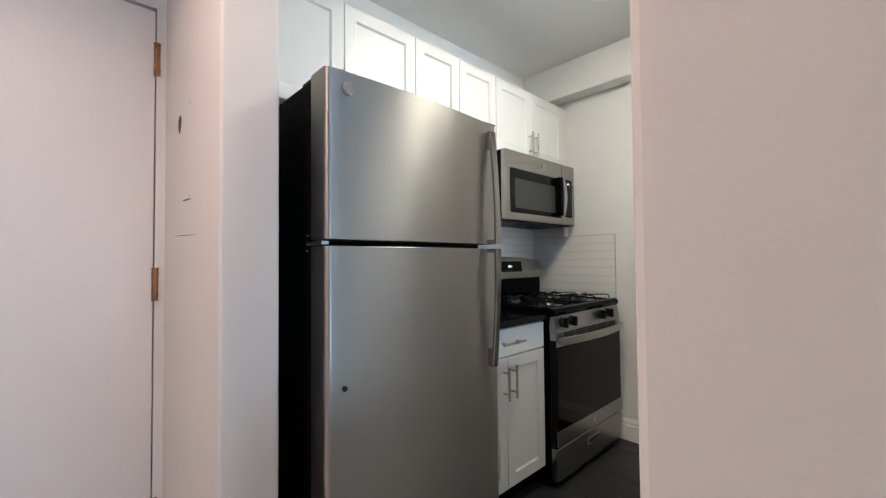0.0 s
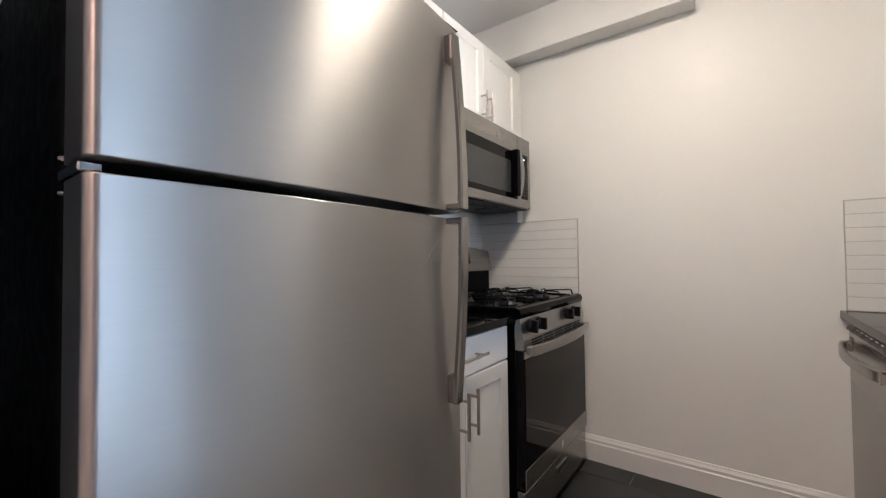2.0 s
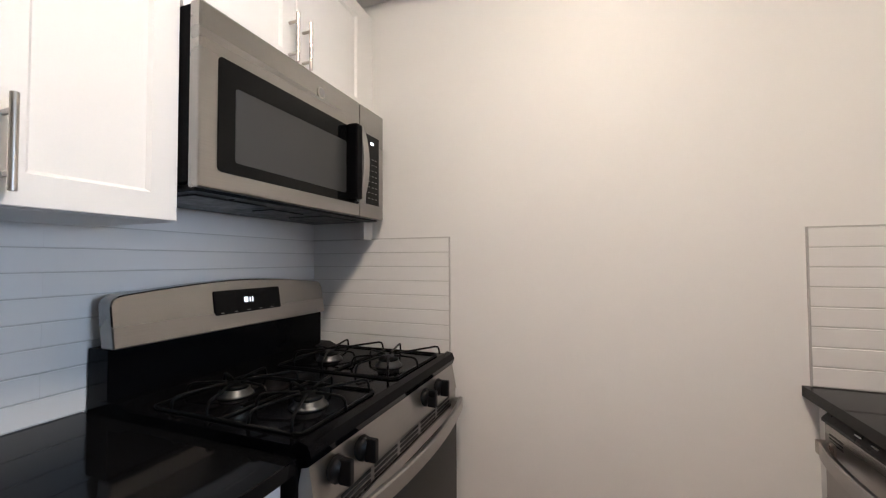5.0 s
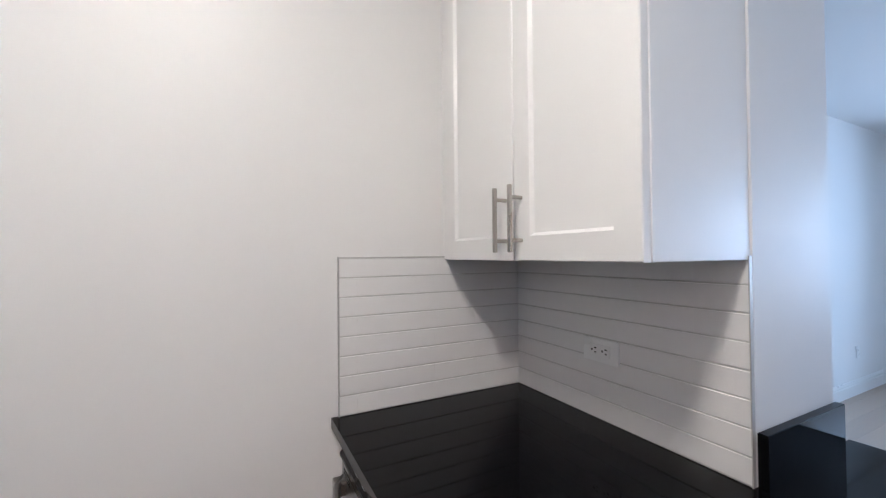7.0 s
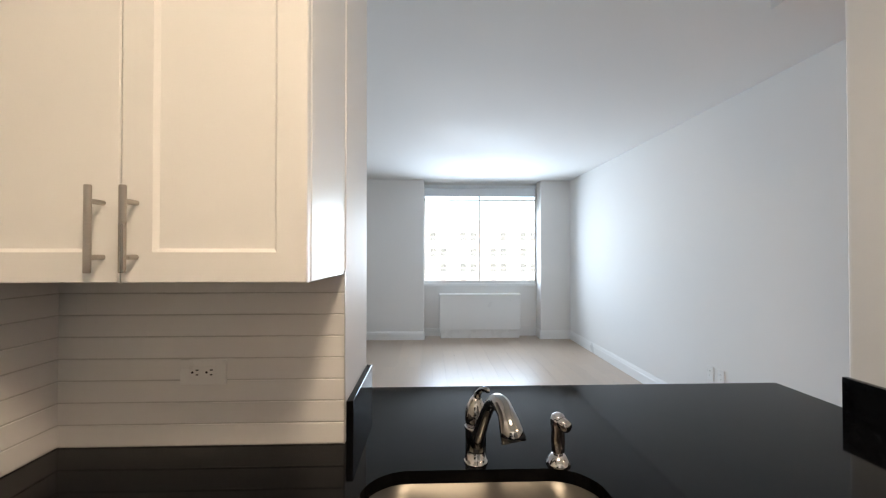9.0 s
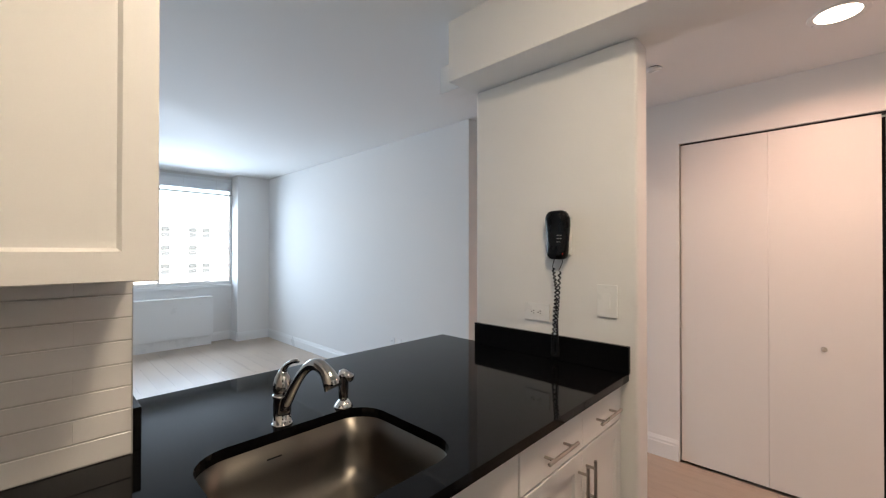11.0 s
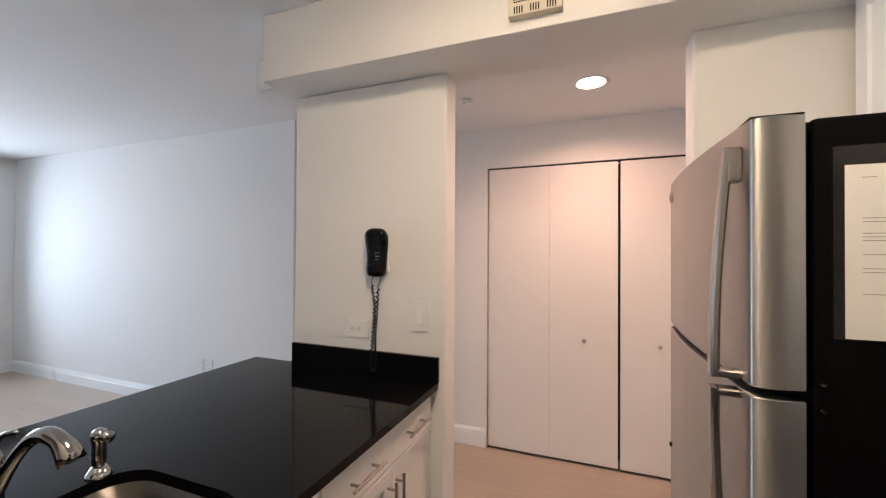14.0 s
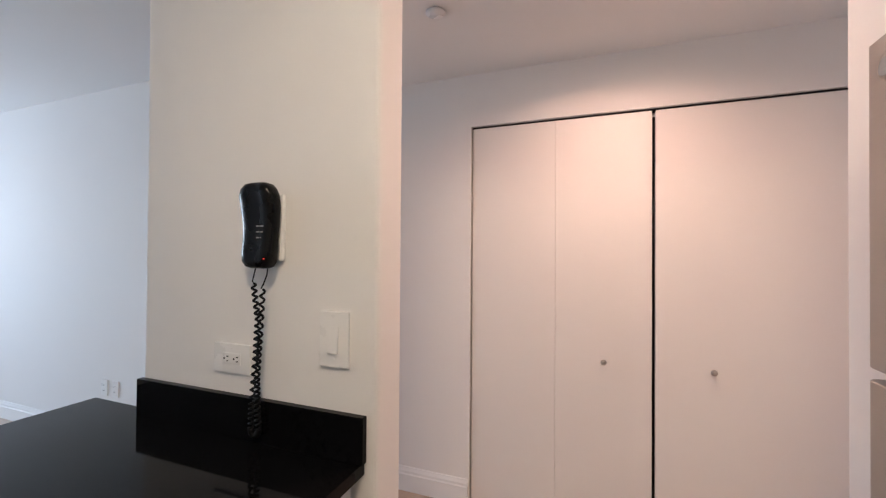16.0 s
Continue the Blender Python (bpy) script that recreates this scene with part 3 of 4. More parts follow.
def fridge_door(z0, z1):
    """A door with a gently bowed front and rolled edges."""
    r, n = 0.015, 22
    line = [(L, B), (L, F + r)]
    line += [(L + r - r * math.cos(radians(a)), F + r - r * math.sin(radians(a))) for a in (15, 30, 45, 60, 75)]
    line += [(L + r + (R - L - 2 * r) * k / n, F + 0.014 * k / n - 0.016 * math.sin(math.pi * k / n)) for k in range(n + 1)]
    line += [(R - r + r * math.sin(radians(a)), F + 0.044 - 0.03 * math.cos(radians(a))) for a in (12, 24, 36, 48, 60, 75)]
    line += [(R, F + 0.044), (R - 0.001, F + 0.059), (R - 0.004, F + 0.074), (R - 0.009, B)]
    bm = extrude_outline(line, "z", z0, z1)
    rim = [e for e in bm.edges if abs(e.verts[0].co.z - e.verts[1].co.z) < 1e-5]
    bmesh.ops.bevel(bm, geom=rim, offset=0.0015, segments=1, affect="EDGES", clamp_overlap=True)
    return crease(bm, 25)


freezer = part("freezer_door", fridge_door(1.266, 1.74), STEEL, fridge, "brushed steel freezer door", True)
lower = part("fresh_food_door", fridge_door(0.08, 1.248), STEEL, fridge, "brushed steel lower door", True)
part("gasket", box(L + 0.008, B + 0.001, 1.268, R - 0.03, 2.0355, 1.731), BLACK, freezer)
part("gasket", box(L + 0.008, B + 0.001, 0.085, R - 0.03, 2.0355, 1.246), BLACK, lower)
part("cap", box(L + 0.002, F + 0.012, 1.7401, R - 0.004, B - 0.002, 1.7425, 0.001), BLACK, freezer, "black plastic strip on the door's top")
part("badge", rod((1.227, F - 0.002, 1.689), (1.227, F - 0.009, 1.689), 0.019, 24, bevel=0.002), NICKEL, freezer, "round metal badge")
part("badge_ring", rod((1.227, F - 0.0085, 1.689), (1.227, F - 0.0098, 1.689), 0.013, 24), INK, freezer)
part("stud", rod((1.216, F - 0.001, 0.857), (1.216, F - 0.01, 0.857), 0.0075, 14, bevel=0.002), DARKHOLE, lower, "small dark round stud")


def grip(z_far, z_near, parent):
    """A handle that leaves the door at its far end in a thick mount and stands furthest out at the doors' split."""
    pts, wide = [], []
    for k in range(17):
        f = k / 16
        pts.append((1.85, F + 0.007 - 0.038 * math.sin(math.pi / 2 * min(1.0, 0.3 + 0.75 * f)) ** 1.2, z_far + (z_near - z_far) * f))
        wide.append(0.031 - 0.003 * math.sin(math.pi * f))
    part("handle", ribbon(pts, wide, 0.015, (1, 0, 0)), HANDLE, parent, "curved satin steel handle", True)
    up = 1 if z_far > z_near else -1
    far, near = sorted((z_far, z_far - up * 0.066)), sorted((z_near, z_near + up * 0.014))
    part("handle_mount", box(1.8335, F - 0.013, far[0], 1.8665, F + 0.015, far[1], 0.005, seg=2), HANDLE, parent)
    part("handle_foot", box(1.834, F - 0.03, near[0], 1.866, F + 0.015, near[1], 0.003), HANDLE, parent)


SCRATCH = material("bright_scratch", (0.75, 0.74, 0.72), rough=0.35, metal=1.0, vary=0.1, scale=40, bump=0.0)
for x0, z0, x1, z1 in ((1.745, 1.140, 1.772, 1.170), (1.776, 1.172, 1.800, 1.196)):
    g0, g1 = (F + 0.014 * (x - L) / (R - L) - 0.0162 * math.sin(math.pi * (x - L) / (R - L)) for x in (x0, x1))
    part("scratch", rod((x0, g0, z0), (x1, g1, z1), 0.00035, 6, 0.0002), SCRATCH, lower, "fine bright scratch")
grip(1.70, 1.268, freezer)
grip(0.80, 1.247, lower)
hinge = part("hinge", box(L - 0.001, F + 0.024, 1.251, L + 0.022, B + 0.03, 1.263, 0.002), CHROME, fridge, "steel middle hinge between the doors")
for z in (1.236, 1.28):
    part("screw", rod((L + 0.0045, 2.052, z), (L - 0.001, 2.052, z), 0.004, 12, 0.002), CHROME, fridge)
    part("screw", rod((R - 0.0125, 2.047, z), (R - 0.005, 2.047, z), 0.0048, 12, 0.003), HANDLE, fridge)
part("top_hinge", box(L + 0.02, F + 0.03, 1.7428, L + 0.09, 2.13, 1.757, 0.004), BLACK, fridge)
sleeve = thing("document_sleeve", "clear plastic sleeve with printed notice on the refrigerator's side", "document")
part("sleeve", box(R - 0.0118, 2.061, 1.358, R - 0.0105, 2.303, 1.68, 0.0), SLEEVE, sleeve, "clear plastic sleeve over black steel")
part("sheet", box(R - 0.0104, 2.076, 1.36, R - 0.0098, 2.292, 1.648), PAPER, sleeve, "white printed sheet")
for z, w in ((1.632, 0.03), (1.565, 0.09), (1.559, 0.1), (1.54, 0.12), (1.534, 0.15), (1.528, 0.13), (1.505, 0.14), (1.482, 0.12), (1.476, 0.15), (1.44, 0.1)):
    part("print_line", box(R - 0.0097, 2.098, z - 0.006, R - 0.0094, 2.098 + w * 0.6, z - 0.0049), INK, sleeve)

# ---- gas range ----
rng = thing("gas_range", "stainless steel gas range with black cooktop", "range")
X0, X1, YF = 2.526, 3.318, 2.087
part("body", box(X0, YF + 0.02, 0.02, X1, 2.755, 0.895, 0.002), BLACKSIDE, rng, "black enamelled body")
cooktop = part("cooktop", crease(extrude_outline([(YF - 0.005, 0.9), (YF - 0.012, 0.918), (YF - 0.004, 0.939), (YF + 0.016, 0.944), (YF + 0.03, 0.935), (2.6, 0.935), (2.63, 0.947), (2.70, 0.947), (2.70, 0.896), (YF + 0.01, 0.896)], "x", X0, X1)), ENAMEL, rng, "glossy black cooktop", True)
part("control_panel", crease(extrude_outline([(YF - 0.004, 0.899), (YF + 0.012, 0.899), (YF + 0.03, 0.815), (YF - 0.020, 0.815)], "x", X0 + 0.004, X1 - 0.004)), STEELH, rng, "slanted steel control panel")
for x in (2.60, 2.695, 3.045, 3.15):
    knob = part("knob", rod((x, YF - 0.006, 0.866), (x, YF - 0.027, 0.862), 0.028, 24, 0.025, bevel=0.002), BLACK, rng, "black burner knob", True)
    part("knob_grip", box(x - 0.008, YF - 0.052, 0.838, x + 0.008, YF - 0.024, 0.889, 0.004, seg=2), BLACK, knob)
part("vent_strip", box(X0 + 0.006, YF - 0.018, 0.772, X1 - 0.006, YF + 0.02, 0.8135, 0.002), STEELH, rng)
for g in range(5):
    for k in range(3):
        part("vent_slot", box(2.61 + g * 0.13, YF - 0.0195, 0.777 + k * 0.012, 2.61 + g * 0.13 + 0.112, YF - 0.0175, 0.7838 + k * 0.012), DARKHOLE, rng)
oven = part("oven_door", box(X0 + 0.004, YF - 0.018, 0.215, X1 - 0.004, YF + 0.02, 0.769, 0.004), BLACK, rng, "black glass oven door")
part("door_glass", box(X0 + 0.01, YF - 0.022, 0.30, X1 - 0.01, YF - 0.0182, 0.738, 0.001), DARKGLASS, oven, "dark oven window")
part("door_rail", box(X0 + 0.004, YF - 0.024, 0.216, X1 - 0.004, YF - 0.0181, 0.299, 0.0015), STEELH, oven, "brushed steel lower rail")
part("door_rail", box(X0 + 0.004, YF - 0.024, 0.739, X1 - 0.004, YF - 0.0181, 0.769, 0.0015), STEELH, oven)
pts = [(X0 + 0.03 + (X1 - X0 - 0.06) * k / 16, YF - 0.045 - 0.035 * math.sin(math.pi * k / 16) ** 0.8, 0.772) for k in range(17)]
part("handle", ribbon(pts, 0.042, 0.016, (0, 0, 1)), STEELH, oven, "bowed steel oven handle", True)
for x in (X0 + 0.045, X1 - 0.045):
    part("handle_mount", box(x - 0.02, YF - 0.05, 0.755, x + 0.02, YF - 0.02, 0.788, 0.003), STEELH, oven)
part("badge", rod((2.93, YF - 0.0235, 0.258), (2.93, YF - 0.027, 0.258), 0.016, 20), NICKEL, oven)
drawer = part("drawer", box(X0 + 0.004, YF - 0.016, 0.035, X1 - 0.004, YF + 0.02, 0.205, 0.004), STEELH, rng, "brushed steel storage drawer")
part("grip_frame", box(2.86, YF - 0.0205, 0.128, 3.0, YF - 0.0162, 0.168, 0.002), NICKEL, drawer)
part("grip_recess", box(2.866, YF - 0.0215, 0.134, 2.994, YF - 0.0206, 0.160), DARKHOLE, drawer)
# arched backguard with clock, leaning back
def lean_back(bm):
    for v in bm.verts:
        v.co.y += max(0.0, v.co.z - 1.07) * 0.16
    return bm


arch = [(X0 + 0.002, 1.07), (X1 - 0.002, 1.07), (X1 - 0.002, 1.173), (X1 - 0.008, 1.189), (X1 - 0.022, 1.197)]
arch += [(X1 - 0.04 - (X1 - X0 - 0.08) * k / 12, 1.2 + 0.022 * math.sin(math.pi * k / 12)) for k in range(13)] + [(X0 + 0.022, 1.197), (X0 + 0.008, 1.189), (X0 + 0.002, 1.173)]
part("backguard_foot", box(X0 + 0.002, 2.675, 0.9, X1 - 0.002, 2.755, 1.069, 0.002), ENAMEL, rng, "black riser under the backguard")
guard = part("backguard", crease(lean_back(extrude_outline(arch, "y", 2.655, 2.705, bevel=0.003))), STEELH, rng, "arched steel backguard", True)
panel = part("clock_panel", lean_back(extrude_outline(rounded(2.803, 1.116, 3.068, 1.19, 0.004, 2), "y", 2.651, 2.6545)), DARKGLASS, guard, "black glass clock panel")
STROKES = {"right": (0.0065, 0.0, 0.0017, 0.015), "left": (0.0, 0.0, 0.0017, 0.015), "top": (0.0, 0.0138, 0.008, 0.0015), "bottom": (0.0, 0.0, 0.008, 0.0015)}
for x, strokes in ((2.906, ("right",)), (2.917, ("left", "right", "top", "bottom")), (2.928, ("right",)), (2.938, ("right",))):
    for stroke in strokes:
        dx, dz, w, h = STROKES[stroke]
        part("digit", lean_back(box(x + dx, 2.6502, 1.148 + dz, x + dx + w, 2.6508, 1.148 + dz + h)), DISPLAY, panel)
for k in range(5):
    part("key_mark", lean_back(box(2.82 + k * 0.05, 2.6502, 1.121, 2.832 + k * 0.05, 2.6508, 1.1225)), INK, panel)


def grate(cx, x0, x1, burners):
    """Cast-iron grate over two burners: a thin low frame and fingers that rise in a knee and run in towards each burner."""
    b = bmesh.new()
    y0, y1, zt, zl = 2.128, 2.568, 0.969, 0.9385
    r = 0.0042
    tube([(x0, y0 + 0.02, zl), (x0 + 0.006, y0 + 0.006, zl), (x0 + 0.02, y0, zl), (x1 - 0.02, y0, zl), (x1 - 0.006, y0 + 0.006, zl), (x1, y0 + 0.02, zl), (x1, y1 - 0.02, zl), (x1 - 0.006, y1 - 0.006, zl),
          (x1 - 0.02, y1, zl), (x0 + 0.02, y1, zl), (x0 + 0.006, y1 - 0.006, zl), (x0, y1 - 0.02, zl), (x0, y0 + 0.02, zl)], r, 8, bm=b)
    tube([(x0, (y0 + y1) / 2, zl), (x1, (y0 + y1) / 2, zl)], r, 8, bm=b)
    for by in burners:
        for a in (-28, 16, 62, 118, 164, 208, 270):
            c, s_ = math.cos(radians(a)), math.sin(radians(a))
            reach = min(((x1 - cx) if c > 0 else (cx - x0)) / max(abs(c), 0.01), 0.106 / max(abs(s_), 0.01))
            tube([(cx + c * q, by + s_ * q, z) for q, z in ((reach, zl), (reach - 0.003, zt - 0.012), (reach - 0.009, zt - 0.003), (reach - 0.02, zt), (0.05, zt + 0.002), (0.022, zt + 0.001))], r * 0.85, 7, bm=b)
    part("grate", b, IRON, rng, "black cast-iron grate", True)


for cx, x0, x1 in ((2.70, 2.56, 2.845), (3.09, 2.955, 3.285)):
    grate(cx, x0, x1, (2.225, 2.46))
    for by in (2.225, 2.46):
        burner = part("burner", lathe([(0.046, 0), (0.043, 0.006), (0.036, 0.010), (0.036, 0.018), (0.03, 0.019)], (cx, by, 0.9355), 28), ALU, rng, "aluminium burner head", True)
        part("burner_cap", lathe([(0.033, 0.0), (0.035, 0.003), (0.034, 0.008), (0.028, 0.011)], (cx, by, 0.9548), 28), IRON, burner, "black burner cap", True)
for x in (X0 + 0.05, X1 - 0.05):
    for y in (2.15, 2.7):
        part("foot", rod((x, y, 0.0), (x, y, 0.022), 0.018, 12), BLACK, rng)

# ---- microwave ----
mw = thing("microwave", "stainless steel microwave mounted over the range", "microwave")
MX0, MX1, MF, MZ0, MZ1 = 2.538, 3.352, 2.395, 1.447, 1.871
part("body", box(MX0 + 0.004, MF + 0.034, MZ0 + 0.012, MX1 - 0.004, BACK - 0.002, MZ1 - 0.001, 0.003), BLACKSIDE, mw, "dark painted case")
door = part("door", box(MX0, MF, MZ0, 3.178, MF + 0.033, MZ1, 0.006, seg=3), STEELH, mw, "brushed steel door")
part("door_window", crease(extrude_outline(rounded(2.585, 1.49, 3.172, 1.762, 0.012), "y", MF - 0.002, MF + 0.002)), DARKGLASS, door, "black glass window")
part("window_mesh", extrude_outline(rounded(2.632, 1.52, 3.09, 1.702, 0.008), "y", MF - 0.0032, MF - 0.0021), material("oven_mesh", (0.03, 0.031, 0.031), rough=0.4, vary=0.02, scale=20, bump=0.0, rough_vary=0.02), door, "grey perforated screen")
pts = [(3.15, MF - 0.006 - 0.04 * math.sin(math.pi * (0.06 + 0.88 * k / 12)) ** 0.6, 1.495 + 0.275 * k / 12) for k in range(13)]
part("handle", ribbon(pts, 0.034, 0.012, (1, 0, 0)), STEEL, door, "bowed steel handle", True)
part("handle_side", box(3.094, MF - 0.042, 1.50, 3.134, MF - 0.0025, 1.766, 0.006, seg=2), ENAMEL, door, "black inner grip of the handle")
front = part("control_side", box(3.18, MF, MZ0, MX1, MF + 0.033, MZ1, 0.005, seg=2), STEELH, mw)
keys = part("control_panel", box(3.222, MF - 0.002, 1.5, 3.315, MF + 0.001, 1.77, 0.001), DARKGLASS, front, "black glass control panel")
for r in range(8):
    for c in range(3):
        part("key_mark", box(3.234 + c * 0.026, MF - 0.0028, 1.522 + r * 0.022, 3.246 + c * 0.026, MF - 0.0021, 1.5245 + r * 0.022), INK, keys)
for dx, w in ((0.0, 0.002), (0.006, 0.006), (0.016, 0.002), (0.021, 0.002)):
    part("digit", box(3.25 + dx, MF - 0.0028, 1.734, 3.25 + dx + w, MF - 0.0021, 1.744), DISPLAY, keys)
part("badge", rod((2.955, MF + 0.001, 1.82), (2.955, MF - 0.004, 1.82), 0.018, 24, bevel=0.002), NICKEL, door, "round metal badge")
part("badge_ring", rod((2.955, MF - 0.0035, 1.82), (2.955, MF - 0.0046, 1.82), 0.0145, 24), INK, door)
under = part("underside", box(MX0 + 0.01, MF + 0.02, MZ0 - 0.006, MX1 - 0.01, 2.74, MZ0 + 0.0119, 0.004), BLACK, mw, "black vented underside")
for x in (2.58, 3.06):
    part("grease_filter", box(x, 2.46, MZ0 - 0.0105, x + 0.22, 2.62, MZ0 - 0.0062, 0.0015), ALU, under, "aluminium grease filter")
part("lamp_cover", box(2.86, 2.5, MZ0 - 0.0095, 3.0, 2.58, MZ0 - 0.0062, 0.001), BLACK, under)

# ---- fittings on the walls ----


def wall_plate(name, label, category, m, wide, high, kind_of):
    """A cover plate in its own xz plane that faces -y, then turned by m."""
    root = thing(name, label, category)
    root.matrix_world = m
    part("plate", box(-wide / 2, -0.0085, -high / 2, wide / 2, 0.0, high / 2, 0.0022, seg=2), WHITEPL, root)
    if kind_of == "switch":
        part("rocker", crease(extrude_outline([(-0.008, -0.033), (-0.0165, -0.033), (-0.0135, 0.0), (-0.0095, 0.033), (-0.008, 0.033)], "x", -0.0145, 0.0145)), WHITEPL, root)
        for z in (-0.048, 0.048):
            part("screw", rod((0, -0.008, z), (0, -0.0092, z), 0.003, 10), WHITEPL, root)
    elif kind_of == "duplex":
        face = part("receptacle", box(-0.034, -0.0105, -0.0165, 0.034, -0.0086, 0.0165, 0.0015), WHITEPL, root)
        for sx in (-1, 1):
            for q, w in ((-0.006, 0.006), (0.006, 0.0075)):
                part("slot", box(sx * 0.018 - w / 2 + 0.004, -0.0114, q - 0.0016, sx * 0.018 + w / 2 + 0.004, -0.0106, q + 0.0016), DARKHOLE, face)
            part("slot", rod((sx * 0.018 - 0.008, -0.0106, 0), (sx * 0.018 - 0.008, -0.0114, 0), 0.003, 10), DARKHOLE, face)
    else:
        for q in (-0.02, 0.02):
            face = part("receptacle", box(-0.014, -0.0103, q - 0.014, 0.014, -0.0086, q + 0.014, 0.001), WHITEPL, root)
            for sx in (-0.005, 0.005):
                part("slot", box(sx - 0.001, -0.0111, q - 0.004, sx + 0.001, -0.0104, q + 0.004), DARKHOLE, face)
    return root


wall_plate("light_switch", "white rocker light switch on the phone wall", "switch", pose(PHONE, 0.94, 1.209, 0, 0, 90), 0.086, 0.14, "switch")
wall_plate("wall_outlet", "white double outlet above the black upstand", "outlet", pose(PHONE, 0.598, 1.127, 0, 0, 90), 0.136, 0.084, "duplex")
wall_plate("wall_outlet", "white double outlet on the tiled splashback", "outlet", pose(3.003, 0.3605, 1.109, 0, 0, 180), 0.118, 0.066, "duplex")
wall_plate("wall_outlet", "small white outlet low on the living room wall", "outlet", pose(0.07, -1.8, 0.425, 0, 0, 90), 0.07, 0.115, "upright")
wall_plate("wall_outlet", "small white outlet low on the living room wall", "outlet", pose(0.07, -1.68, 0.425, 0, 0, 90), 0.07, 0.115, "upright")
wall_plate("wall_outlet", "small white outlet low on the side wall", "outlet", pose(3.82, -4.08, 0.4, 0, 0, -90), 0.07, 0.115, "upright")

phone = thing("wall_telephone", "black corded intercom handset on the white wall", "telephone")
PY = 0.729
part("wall_base", box(PHONE, PY - 0.02, 1.405, PHONE + 0.016, PY + 0.05, 1.585, 0.006, seg=2), WHITEPL, phone, "pale wall cradle")
bm = bmesh.new()
rings = []
for z, w, d0, d1 in ((1.386, 0.026, 0.028, 0.05), (1.391, 0.040, 0.022, 0.06), (1.405, 0.047, 0.018, 0.067), (1.43, 0.0495, 0.018, 0.066), (1.465, 0.0505, 0.018, 0.06), (1.50, 0.054, 0.018, 0.057), (1.545, 0.058, 0.018, 0.062),
                     (1.575, 0.0575, 0.019, 0.07), (1.594, 0.049, 0.021, 0.072), (1.606, 0.039, 0.026, 0.066), (1.611, 0.024, 0.034, 0.056)):
    ring = []
    for k in range(28):
        a = 2 * math.pi * k / 28
        c, s_ = math.cos(a), math.sin(a)
        u = math.copysign(abs(c) ** 0.55, c) * w
        v = math.copysign(abs(s_) ** 0.55, s_) * (d1 - d0) / 2 + (d0 + d1) / 2
        groove = (0.012 if z > 1.53 else 0.007) * math.exp(-((u - 0.004) / 0.012) ** 2) if s_ > 0.2 and 1.4 < z < 1.605 else 0
        ring.append(bm.verts.new((PHONE + v - groove, PY + u, z)))
    rings.append(ring)
for a, b in zip(rings, rings[1:]):
    for k in range(28):
        bm.faces.new((a[k], a[(k + 1) % 28], b[(k + 1) % 28], b[k]))
bm.faces.new(rings[0][::-1])
bm.faces.new(rings[-1])
part("handset", bm, PHONEBLACK, phone, "glossy black plastic handset", True)
for r in range(3):
    for c in range(2):
        part("key", box(PHONE + 0.048, PY + 0.004 + c * 0.014, 1.465 + r * 0.015, PHONE + 0.0585, PY + 0.012 + c * 0.014, 1.468 + r * 0.015), INK, phone)
part("call_light", rod((PHONE + 0.056, PY + 0.036, 1.412), (PHONE + 0.0655, PY + 0.036, 1.412), 0.0022, 10), REDLIGHT, phone, "small red light")


def coil(points, turns, big, small):
    """A spiral cord round a line through points."""
    pts, n = [Vector(p) for p in points], turns * 9
    out = []
    for i in range(n + 1):
        f = i / n * (len(pts) - 1)
        k = min(int(f), len(pts) - 2)
        p = pts[k].lerp(pts[k + 1], f - k)
        d = (pts[k + 1] - pts[k]).normalized()
        u = d.orthogonal().normalized()
        v = d.cross(u)
        a = 2 * math.pi * turns * i / n
        out.append(p + (u * math.cos(a) + v * math.sin(a)) * big)
    return tube(out, small, 5)


CX = PHONE + 0.034
low = []
for k in range(9):
    a = math.pi * k / 8
    low.append((CX, PY - 0.018 - 0.013 * math.cos(a), 0.955 - 0.014 * math.sin(a)))
part("cord", coil([(CX, PY - 0.028, 1.345), (CX, PY - 0.012, 1.25), (CX, PY - 0.018, 1.15), (CX, PY - 0.029, 1.03)] + low[:5], 46, 0.0055, 0.0034), CORD, phone, "black coiled cord", True)
part("cord", coil([(CX + 0.004, PY + 0.008, 1.33), (CX + 0.004, PY + 0.0, 1.2), (CX + 0.004, PY - 0.008, 1.1), (CX + 0.004, PY - 0.006, 1.03)] + low[4:][::-1][:5], 46, 0.0055, 0.0034), CORD, phone, "black coiled cord", True)
part("lead", tube([(CX, PY - 0.02, 1.39), (CX, PY - 0.026, 1.37), (CX, PY - 0.032, 1.35), (CX, PY - 0.022, 1.343)], 0.0019, 6), CORD, phone, smooth=True)
part("lead", tube([(CX, PY + 0.02, 1.39), (CX, PY + 0.018, 1.37), (CX, PY + 0.007, 1.345), (CX + 0.004, PY + 0.002, 1.332)], 0.0019, 6), CORD, phone, smooth=True)

# ---- ceiling fittings ----
down = thing("recessed_light", "round recessed ceiling lamp glowing warm white", "ceiling lamp")
LX, LY = 0.392, 1.66
part("trim_ring", lathe([(0.075, 0.0), (0.1, -0.004), (0.103, 0.0)], (LX, LY, HALLZ - 0.001), 32), WHITEPL, down, smooth=True)
part("lens", lathe([(0.076, 0.0), (0.074, 0.0006)], (LX, LY, HALLZ - 0.002), 32), LAMPGLOW, down)
head = thing("sprinkler_cover", "round white concealed sprinkler cover in the ceiling", "sprinkler")
part("plate", lathe([(0.04, -0.004), (0.042, 0.0), (0.03, 0.003)], (0.39, 0.926, HALLZ - 0.006), 28), WHITEPL, head, smooth=True)
